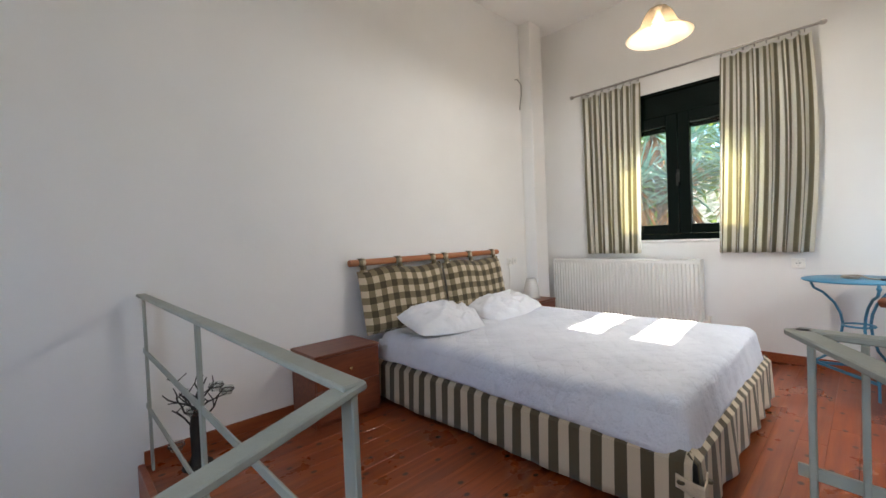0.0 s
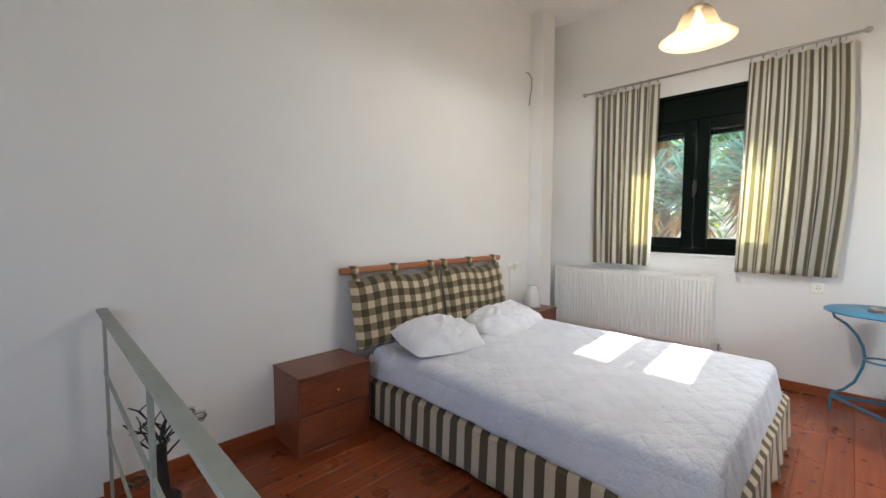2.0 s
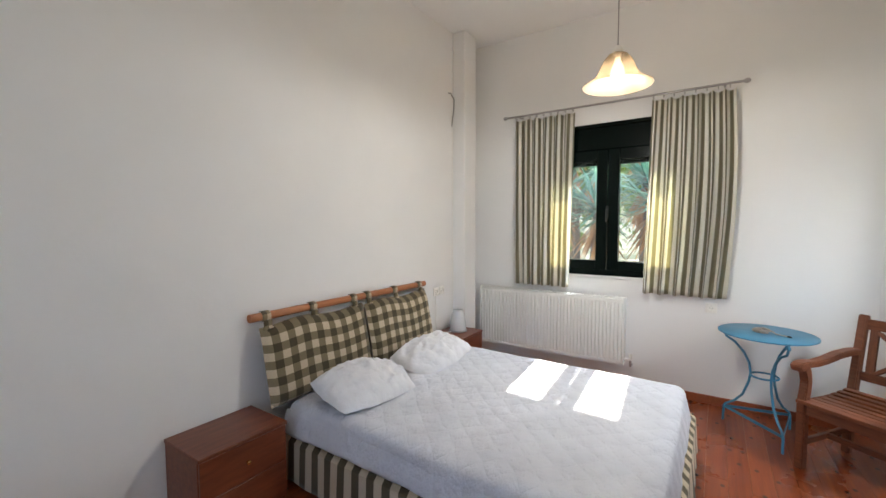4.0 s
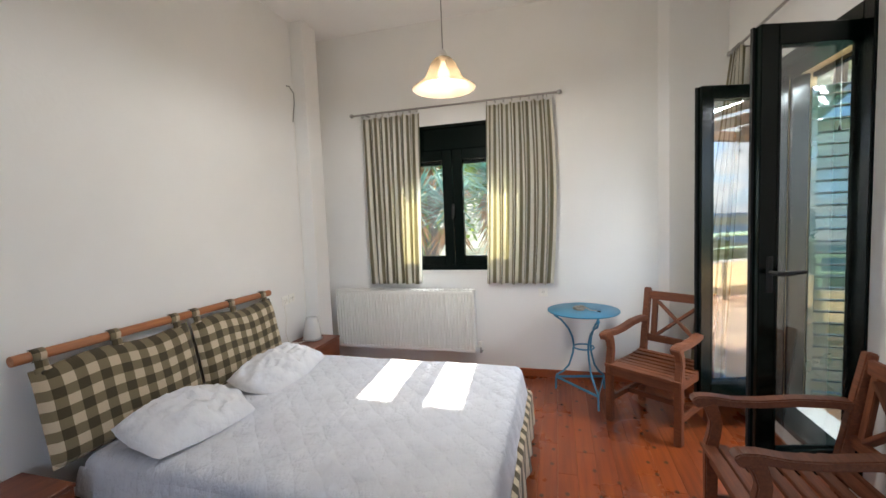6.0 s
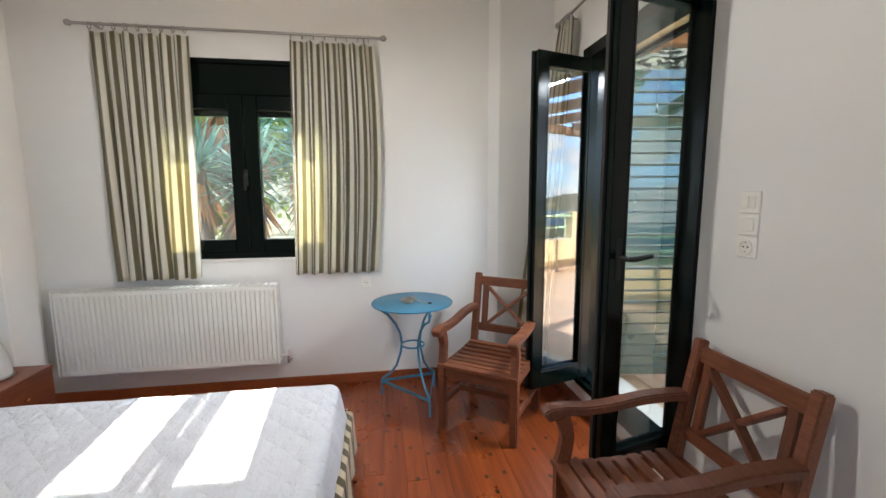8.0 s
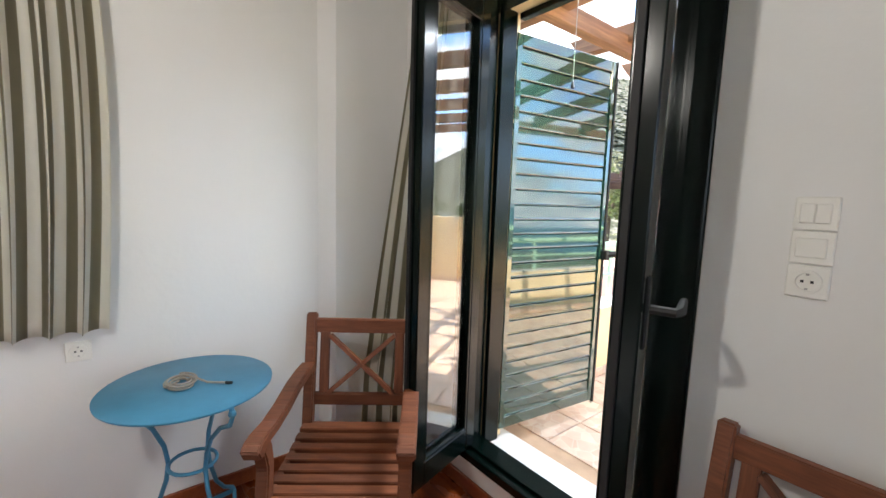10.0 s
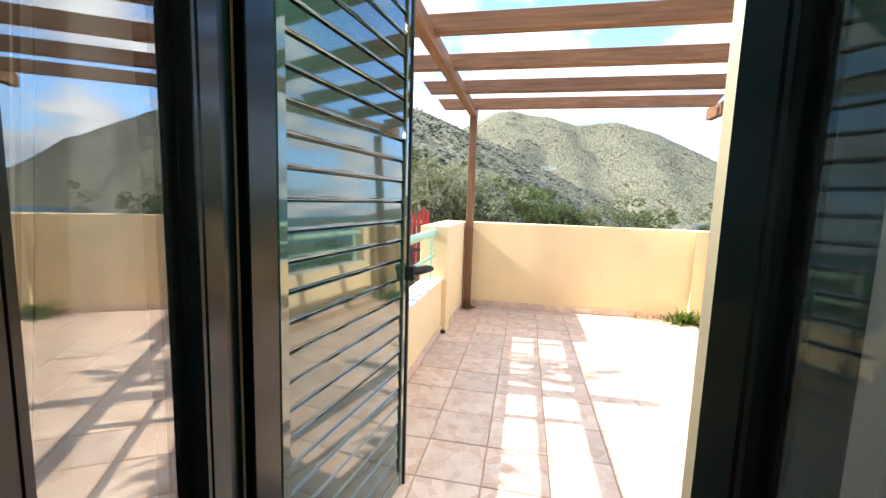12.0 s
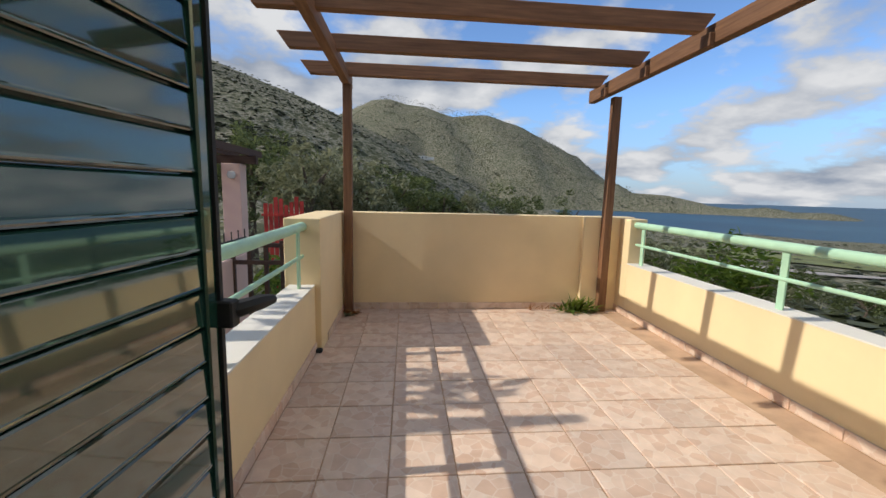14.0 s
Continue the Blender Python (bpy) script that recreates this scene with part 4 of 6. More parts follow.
def strap(s, t):
    a = -0.5 + s
    x = BX0 - 0.022 if a < 0 else BX0 - 0.022 + a * 0.17
    y = BY0 - 0.03 if a > 0 else BY0 - 0.03 - a * 0.17
    r = 0.012 * math.sin(s * math.pi)
    return (x - r, y - r, 0.215 - 0.05 * t - 0.012 * math.sin(s * math.pi))


thick(part("strap", cloth_grid(20, 3, strap, lambda s, t: (0.06 + s * 0.03, t * 0.05)), "skirt", bed, "cream tie strap across the corner", smooth=True), 0.006)
for p in ((BX0 - 0.03, BY0 + 0.035, 0.19), (BX0 + 0.045, BY0 - 0.04, 0.19)):
    part("button", capped([(0.013, -0.004), (0.015, 0.0), (0.011, 0.006)], p, 12), "skirt", bed, smooth=True)

headboard = thing("headboard", (2.24, 3.72, 0.47), "gingham headboard cushions hung from a wooden wall pole", "headboard")
part("pole", tube([(1.385, 3.725, 0.985), (3.10, 3.725, 0.985)], 0.025, 16), "pole", headboard, "orange wooden dowel", smooth=True)
for x in (1.75, 2.75):
    part("bracket", tube([(x, 3.725, 0.985), (x, YB + 0.004, 0.985)], 0.016, 10), "pole", headboard, smooth=True)


def cushion(x0, x1):
    """A thick padded panel leaning from the pole to the mattress."""
    def place(s, t, side):
        x = x0 + (x1 - x0) * s
        e = (1 - (2 * s - 1) ** 6) * (1 - (2 * t - 1) ** 6)
        puff = 0.052 * max(e, 0.0) ** 0.5
        z = 0.935 - 0.47 * t - 0.012 * math.sin(s * math.pi * 3 + x0) * (1 - t)
        y = 3.70 - 0.10 * t ** 0.8
        n = noise.noise(Vector((x * 5, z * 5, side))) * 0.006
        pinch = 0.014 * (abs(2 * s - 1) ** 8)
        return (x + (0.5 - s) * pinch, y - side * puff + n, z)
    bm = cloth_grid(28, 18, lambda s, t: place(s, t, 1), lambda s, t: (x0 + s * (x1 - x0), t * 0.5))
    back = cloth_grid(28, 18, lambda s, t: place(s, t, -1), lambda s, t: (x0 + s * (x1 - x0), t * 0.5))
    me = bpy.data.meshes.new("tmp")
    back.to_mesh(me)
    back.free()
    bm.from_mesh(me)
    bpy.data.meshes.remove(me)
    bmesh.ops.remove_doubles(bm, verts=bm.verts, dist=0.0004)
    return bm


for x0, x1 in ((1.42, 2.275), (2.285, 3.075)):
    c = part("cushion", cushion(x0, x1), "gingham", headboard, "plump olive and cream gingham cushion", smooth=True)
    for k, f in enumerate((0.07, 0.47, 0.90)):
        xc = x0 + (x1 - x0) * f

        def loop(s, t, xc=xc):
            a = s * 2 * math.pi * 0.80 - 0.6
            w = 0.055 * (t - 0.5) * (1.25 if s > 0.8 else 1.0)
            r = 0.031
            if s > 0.62:
                q = (s - 0.62) / 0.38
                return (xc + w, 3.725 - 0.034 - 0.012 * q, 0.985 - 0.02 - 0.075 * q)
            return (xc + w, 3.725 + r * math.cos(a + 1.9), 0.985 + r * math.sin(a + 1.9))

        tab = part("tab", cloth_grid(24, 3, loop, lambda s, t: (t * 0.06 + 0.02, s * 0.2)), "gingham", c, "fabric hanging tab", smooth=True)
        thick(tab, 0.004)
        part("button", tube([(xc, 3.678, 0.903), (xc, 3.664, 0.903)], 0.014, 12), "gingham", c, smooth=True)


def pillow(name, m, length, width, height, seed, label):
    bm = bmesh.new()
    nu, nv = 44, 32
    for side in (1, -1):
        vs = []
        for i in range(nu + 1):
            row = []
            for j in range(nv + 1):
                u, v = 2 * i / nu - 1, 2 * j / nv - 1
                e = max(0.0, (1 - abs(u) ** 2.3) * (1 - abs(v) ** 2.1)) ** 0.55
                pinch = 1.03 + 0.05 * noise.noise(Vector((u * 1.7 + seed, v * 1.7, 0.0)))
                n = noise.noise(Vector((u * 2.1 + seed, v * 2.1, side))) * 0.040 + noise.noise(Vector((u * 4.5 + seed, v * 4.5, side))) * 0.032 + noise.noise(Vector((u * 10 + seed, v * 6, side))) * 0.017
                z = side * e * height / 2 + n * e
                if side < 0:
                    z *= 0.35
                row.append(bm.verts.new((u * length / 2 * (1 - 0.20 * v * v) ** 0.5 * pinch, v * width / 2 * (1 - 0.26 * u * u) ** 0.5 * pinch, z)))
            vs.append(row)
        for i in range(nu):
            for j in range(nv):
                bm.faces.new((vs[i][j], vs[i + 1][j], vs[i + 1][j + 1], vs[i][j + 1]))
    bmesh.ops.remove_doubles(bm, verts=bm.verts, dist=0.0005)
    ob = solo(name, bm, "pillow", label, "pillow", "pillows on the bed", smooth=True)
    ob.matrix_basis = m
    return ob


pillow("pillow", pose(1.86, 3.27, 0.535, 14, 3, -4), 0.62, 0.40, 0.25, 3.0, "crumpled white pillow leaning on the headboard")
pillow("pillow", pose(2.64, 3.30, 0.525, 13, -3, 3), 0.71, 0.40, 0.22, 9.0, "plump white pillow lying by the headboard")

# ---- nightstands ----
def nightstand(x0, x1, y0, y1, h, label):
    ns = thing("nightstand", ((x0 + x1) / 2, (y0 + y1) / 2, 0.0), label, "nightstand", "nightstands by the bed")
    part("side_panel", box(x0, x0 + 0.018, y0 + 0.018, y1, 0.0, h - 0.02), "nightstand", ns, bevel=0.002)
    part("side_panel", box(x1 - 0.018, x1, y0 + 0.018, y1, 0.0, h - 0.02), "nightstand", ns, bevel=0.002)
    part("back_panel", box(x0 + 0.018, x1 - 0.018, y1 - 0.01, y1, 0.0, h - 0.02), "nightstand", ns)
    part("top", box(x0 - 0.004, x1 + 0.004, y0 - 0.004, y1, h - 0.02, h), "nightstand", ns, bevel=0.003)
    part("plinth", box(x0 + 0.018, x1 - 0.018, y0 + 0.03, y0 + 0.045, 0.0, 0.035), "nightstand", ns)
    z = 0.035
    for k in range(2):
        d = part("drawer", box(x0 + 0.003, x1 - 0.003, y0, y0 + 0.018, z + 0.002, z + (h - 0.055) / 2 - 0.003), "nightstand", ns, "reddish veneer drawer front", bevel=0.002)
        c = ((x0 + x1) / 2, y0, z + (h - 0.055) / 4)
        bm = tube([(c[0], c[1], c[2]), (c[0], c[1] - 0.010, c[2]), (c[0], c[1] - 0.014, c[2]), (c[0], c[1] - 0.022, c[2]), (c[0], c[1] - 0.025, c[2])], [0.004, 0.004, 0.011, 0.010, 0.003], 12)
        part("knob", bm, "brass", d, "small brass knob", smooth=True)
        z += (h - 0.055) / 2
    return ns


nightstand(0.94, 1.40, 3.42, 3.765, 0.455, "reddish veneer nightstand with two drawers and brass knobs")
nightstand(3.225, 3.675, 3.42, 3.765, 0.465, "reddish veneer nightstand holding a frosted glass lamp")

lamp = thing("table_lamp", (3.50, 3.60, 0.465), "small frosted white glass table lamp, unlit, on the nightstand", "lamp")
part("base", ring((3.50, 3.60, 0.475), 0.085, 0.008, 28, 8), "steel", lamp, "chrome ring base", smooth=True)
part("shade", lathe([(0.080, 0.475), (0.084, 0.50), (0.078, 0.56), (0.062, 0.63), (0.048, 0.68), (0.044, 0.682), (0.058, 0.63), (0.074, 0.56), (0.078, 0.50)], (3.50, 3.60, 0), 28), "frosted", lamp, "frosted white glass", smooth=True)
wire = solo("lamp_cord", tube([(3.43, 3.62, 0.472), (3.36, 3.66, 0.472), (3.31, 3.72, 0.49), (3.33, YB - 0.02, 0.56), (3.36, YB - 0.012, 0.70), (3.345, YB - 0.010, 0.84)], 0.0035, 6), "white_plastic", "thin white lamp cord running up to the socket", "cord", smooth=True)

# ---- radiator ----
rad = thing("radiator", (4.05, 2.88, 0.26), "white enamelled steel panel radiator below the window", "radiator")
RY0, RY1, RZ0, RZ1 = 2.143, 3.632, 0.245, 0.858
bm = bmesh.new()
n_ribs = 44
pitch = (RY1 - RY0 - 0.03) / n_ribs
prof = []
for k in range(n_ribs):
    y = RY0 + 0.015 + pitch * k
    prof += [(4.012, y + pitch * 0.08), (3.997, y + pitch * 0.25), (3.997, y + pitch * 0.70), (4.012, y + pitch * 0.88)]
zs = [(RZ0 + 0.004, 0.008), (RZ0 + 0.03, 0.008), (RZ0 + 0.05, 0.0), (RZ1 - 0.055, 0.0), (RZ1 - 0.035, 0.008), (RZ1 - 0.012, 0.008)]
rows = [[bm.verts.new((min(x, 4.012) if push == 0 else 4.001, y, z)) for x, y in prof] for z, push in zs]
for a, b in zip(rows, rows[1:]):
    for i in range(len(prof) - 1):
        bm.faces.new((a[i], a[i + 1], b[i + 1], b[i]))
part("front_panel", bm, "radiator", rad, "ribbed front panel")
part("back_panel", box(4.016, 4.09, RY0 + 0.012, RY1 - 0.012, RZ0 + 0.005, RZ1 - 0.014), "radiator", rad)
part("side_cover", box(4.0, 4.10, RY0, RY0 + 0.012, RZ0, RZ1), "radiator", rad, bevel=0.003)
part("side_cover", box(4.0, 4.10, RY1 - 0.012, RY1, RZ0, RZ1), "radiator", rad, bevel=0.003)
bm = bmesh.new()
for k in range(30):
    y = RY0 + 0.02 + k * (RY1 - RY0 - 0.04) / 30
    box(4.008, 4.095, y, y + 0.032, RZ1 - 0.008, RZ1, bm)
part("top_grille", bm, "radiator", rad)
part("valve", tube([(4.05, RY0 - 0.002, RZ0 + 0.05), (4.05, RY0 - 0.05, RZ0 + 0.05), (4.05, RY0 - 0.05, RZ0 + 0.10)], [0.010, 0.014, 0.018], 12), "white_plastic", rad, "white valve", smooth=True)
part("pipe", tube([(4.05, RY0 - 0.05, RZ0 + 0.05), (4.05, RY0 - 0.05, RZ0 - 0.01), (XW, RY0 - 0.05, RZ0 - 0.02)], 0.009, 10), "steel", rad, smooth=True)
part("wall_bracket", box(4.09, XW, 2.4, 2.43, 0.35, 0.8), "radiator", rad)
part("wall_bracket", box(4.09, XW, 3.3, 3.33, 0.35, 0.8), "radiator", rad)

# ---- curtains ----
def curtain_rod(p0, p1, rings, wall_axis, label):
    p0, p1 = Vector(p0), Vector(p1)
    d = (p1 - p0).normalized()
    rod = thing("curtain_rod", (p0 + p1) / 2, label, "curtain rod", "curtain rods")
    part("pole", tube([p0, p1], 0.0095, 12), "steel", rod, smooth=True)
    for p, s in ((p0, -1), (p1, 1)):
        part("finial", tube([p, p + d * s * 0.008, p + d * s * 0.02, p + d * s * 0.036, p + d * s * 0.046], [0.010, 0.016, 0.021, 0.017, 0.004], 14), "steel", rod, smooth=True)
    for f in (0.06, 0.94):
        q = p0.lerp(p1, f)
        part("bracket", tube([q, q + Vector(wall_axis)], 0.007, 8), "steel", rod, smooth=True)
    for f in rings:
        q = p0.lerp(p1, f)
        bm = ring((0, 0, 0), 0.021, 0.003, 20, 6)
        r = Matrix.Translation(q - Vector((0, 0, 0.011))) @ (Matrix.Rotation(radians(90), 4, "X") if abs(d.y) > 0.5 else Matrix.Rotation(radians(90), 4, "Y"))
        bmesh.ops.transform(bm, matrix=r, verts=bm.verts)
        part("curtain_ring", bm, "steel", rod, smooth=True)
    return rod


RODY0, RODY1, RODZ, RODX = 1.335, 3.33, 2.637, 4.05
lefts = [(2.65 + 0.58 * k / 8) for k in range(9)]
rights = [(1.42 + 0.54 * k / 7) for k in range(8)]
curtain_rod((RODX, RODY0, RODZ), (RODX, RODY1, RODZ), [(y - RODY0) / (RODY1 - RODY0) for y in lefts + rights], (0.09, 0, 0), "brushed steel curtain rod with ball finials above the window")


def window_curtain(y_top, y_bot, z0, folds, seed, cloth_width, bulge):
    def place(s, t):
        y = (y_top[0] + (y_top[1] - y_top[0]) * s) * (1 - t) + (y_bot[0] + (y_bot[1] - y_bot[0]) * s) * t
        ph = s * folds * 2 * math.pi + seed + 0.9 * math.sin(s * 5 + seed) + 0.3 * math.sin(t * 3 + seed)
        amp = 0.020 + 0.014 * t
        x = RODX + 0.006 + amp * math.sin(ph) + 0.010 * noise.noise(Vector((s * 6, t * 3, seed)))
        y += 0.010 * math.cos(ph) * (0.6 + t) + bulge * math.sin(t * math.pi) * s
        z = RODZ - 0.036 - 0.016 * abs(math.sin(s * 8 * math.pi)) * (1 - t) - (RODZ - 0.036 - z0) * t + 0.002 * math.sin(ph) * t
        return (x, y, z)
    return cloth_grid(130, 36, place, lambda s, t: (s * cloth_width, t * 1.7))


for yt, yb, folds, seed, bulge, label in (((2.635, 3.235), (2.675, 3.215), 6, 0.7, 0.0, "olive and cream striped curtain drawn aside, sunlit at its hem"), ((1.975, 1.385), (2.025, 1.405), 6, 2.2, -0.035, "olive and cream striped curtain hanging beside the window")):
    ob = solo("curtain", window_curtain(yt, yb, 0.915, folds, seed, 1.05, bulge), "curtain", label, "curtain", "window curtains", smooth=True)
    thick(ob, 0.002)

curtain_rod((2.15, 0.09, 2.69), (3.77, 0.09, 2.69), [0.90, 0.92, 0.94, 0.955, 0.97], (0, -0.09, 0), "brushed steel curtain rod above the terrace door")


def door_curtain(s, t):
    x_top, x_bot = 3.565 + 0.17 * s, 3.72 + 0.34 * s
    k = min(1.0, t * 1.15)
    x = x_top * (1 - k) + x_bot * k
    ph = s * 3 * 2 * math.pi + 1.0 + 0.6 * math.sin(t * 4)
    y = 0.085 + (0.022 + 0.012 * t) * math.sin(ph) + 0.03 * t + 0.14 * t * s
    return (x + 0.010 * math.cos(ph), y, 2.668 - 2.55 * t + 0.01 * math.sin(ph))


ob = solo("curtain", cloth_grid(110, 40, door_curtain, lambda s, t: (s * 0.62, t * 2.5)), "curtain", "long olive striped curtain pulled back beside the terrace door", "curtain", smooth=True)
thick(ob, 0.002)

# ---- ceiling lamp ----
LX, LY = 2.50, 1.955
pendant = thing("pendant_lamp", (LX, LY, CEIL), "lit pendant lamp with a flared amber glass shade", "lamp")
part("cord", tube([(LX, LY, CEIL), (LX, LY, 2.50)], 0.003, 6), "cable", pendant)
part("ceiling_rose", capped([(0.05, CEIL - 0.03), (0.045, CEIL - 0.012), (0.04, CEIL)], (LX, LY, 0), 20), "white_plastic", pendant, smooth=True)
part("socket", capped([(0.022, 2.455), (0.026, 2.47), (0.022, 2.49), (0.010, 2.505)], (LX, LY, 0), 18), "white_plastic", pendant, smooth=True)
prof = [(0.026, 2.468), (0.05, 2.455), (0.075, 2.425), (0.092, 2.385), (0.105, 2.355), (0.13, 2.325), (0.165, 2.305), (0.182, 2.292)]
part("shade", lathe(prof + [(r - 0.003, z - 0.004) for r, z in reversed(prof)], (LX, LY, 0), 40), "lamp_glass", pendant, "amber marbled glass shade fading to clear at the rim", smooth=True)
part("bulb", capped([(0.012, 2.44), (0.016, 2.42), (0.033, 2.385), (0.037, 2.36), (0.032, 2.335), (0.018, 2.322)], (LX, LY, 0), 20), "bulb", pendant, "glowing bulb", smooth=True)
glow_lamp = new("pendant_bulb_light", bpy.data.lights.new("pendant_bulb_light", "POINT"))
glow_lamp.data.energy, glow_lamp.data.color, glow_lamp.data.shadow_soft_size = PENDANT_POWER, (1.0, 0.955, 0.895), 0.03
glow_lamp.location = (LX, LY, 2.262)

# ---- blue table ----
CXT, CYT, HT = 3.75, 1.155, 0.75
table = thing("bistro_table", (CXT, CYT, 0.0), "round blue painted metal bistro table with curved legs", "table")
part("tabletop", capped([(0.282, HT - 0.014), (0.289, HT - 0.010), (0.290, HT - 0.003), (0.286, HT)], (CXT, CYT, 0), 56), "blue", table, smooth=True)
part("middle_ring", ring((CXT, CYT, 0.43), 0.082, 0.007, 32, 8), "blue", table, smooth=True)
feet = []
for a in (62, 200, 318):
    c, s = math.cos(radians(a)), math.sin(radians(a))
    pts = [(0.275, HT - 0.012), (0.278, HT - 0.05), (0.262, HT - 0.085), (0.20, HT - 0.115), (0.135, HT - 0.18), (0.10, HT - 0.25), (0.088, 0.43), (0.098, 0.36), (0.135, 0.25), (0.19, 0.18), (0.25, 0.135), (0.262, 0.11), (0.265, 0.0)]
    part("leg", tube([(CXT + r * c, CYT + r * s, z) for r, z in pts], 0.0085, 8), "blue", table, smooth=True)
    part("finial_ball", capped([(0.004, HT - 0.052), (0.012, HT - 0.045), (0.014, HT - 0.036), (0.010, HT - 0.026)], (CXT + 0.278 * c, CYT + 0.278 * s, 0), 12), "blue", table, smooth=True)
    feet.append((CXT + 0.262 * c, CYT + 0.262 * s, 0.112))
for k in range(3):
    part("stretcher", bar(feet[k], feet[(k + 1) % 3], 0.006, 0.020), "blue", table)

rope = thing("rope_coil", (CXT - 0.02, CYT - 0.02, HT), "small coil of grey rope lying on the blue table", "rope")
bm = bmesh.new()
pts = []
for k in range(150):
    a = k * 0.21
    r = 0.018 + 0.0006 * (k % 50) + 0.012 * (k // 50) * 0.4
    pts.append((CXT + r * 1.3 * math.cos(a), CYT + 0.03 + r * math.sin(a), HT + 0.006 + 0.006 * (k // 50)))
for k in range(12):
    pts.append((CXT - 0.02 - 0.006 * k, CYT - 0.02 - 0.008 * k, HT + 0.007 + 0.004 * max(0, 4 - k)))
part("coil", tube(pts, 0.0045, 6), "stone", rope, smooth=True)
part("end_cap", tube([pts[-1], Vector(pts[-1]) + Vector((-0.014, -0.018, 0))], 0.006, 8), "rubber", rope, "dark rope end", smooth=True)

# ---- wooden armchairs ----
def beam_part(name, p0, p1, w, h, parent, label="", up=(0, 0, 1), mat="chair"):
    """A straight timber with the grain along it."""
    p0, p1 = Vector(p0), Vector(p1)
    d = (p1 - p0)
    length = d.length
    d.normalize()
    side = d.cross(Vector(up))
    side = side.normalized() if side.length > 1e-3 else Vector((0, 1, 0))
    top = side.cross(d).normalized()
    m = Matrix(((d.x, side.x, top.x, p0.x), (d.y, side.y, top.y, p0.y), (d.z, side.z, top.z, p0.z), (0, 0, 0, 1)))
    bm = box(0, length, -w / 2, w / 2, -h / 2, h / 2)
    bmesh.ops.bevel(bm, geom=list(bm.edges), offset=min(w, h) * 0.14, segments=2, affect="EDGES")
    ob = new(name, finish(name, bm, mat))
    ob.parent = parent
    ob.matrix_basis = m
    BASE[ob.name] = Vector()
    return tagged(ob, label)


def sweep(points, width, heights):
    """A timber cut to a curve in the chair's side plane: points (y, z) at x = 0, of the given width and heights."""
    bm = bmesh.new()
    rows = []
    n = len(points)
    for i, (y, z) in enumerate(points):
        y0, z0 = points[max(i - 1, 0)]
        y1, z1 = points[min(i + 1, n - 1)]
        d = Vector((y1 - y0, z1 - z0)).normalized()
        nrm = Vector((-d.y, d.x))
        h = heights[i] if isinstance(heights, (list, tuple)) else heights
        rows.append([bm.verts.new((x, y + nrm.x * q * h / 2, z + nrm.y * q * h / 2)) for x, q in ((-width / 2, -1), (width / 2, -1), (width / 2, 1), (-width / 2, 1))])
    for a, b in zip(rows, rows[1:]):
        for k in range(4):
            bm.faces.new((a[k], a[(k + 1) % 4], b[(k + 1) % 4], b[k]))
    bm.faces.new(rows[0][::-1]), bm.faces.new(rows[-1])
    bmesh.ops.recalc_face_normals(bm, faces=bm.faces)
    bmesh.ops.bevel(bm, geom=list(bm.edges), offset=0.006, segments=2, affect="EDGES", clamp_overlap=True)
    return bm


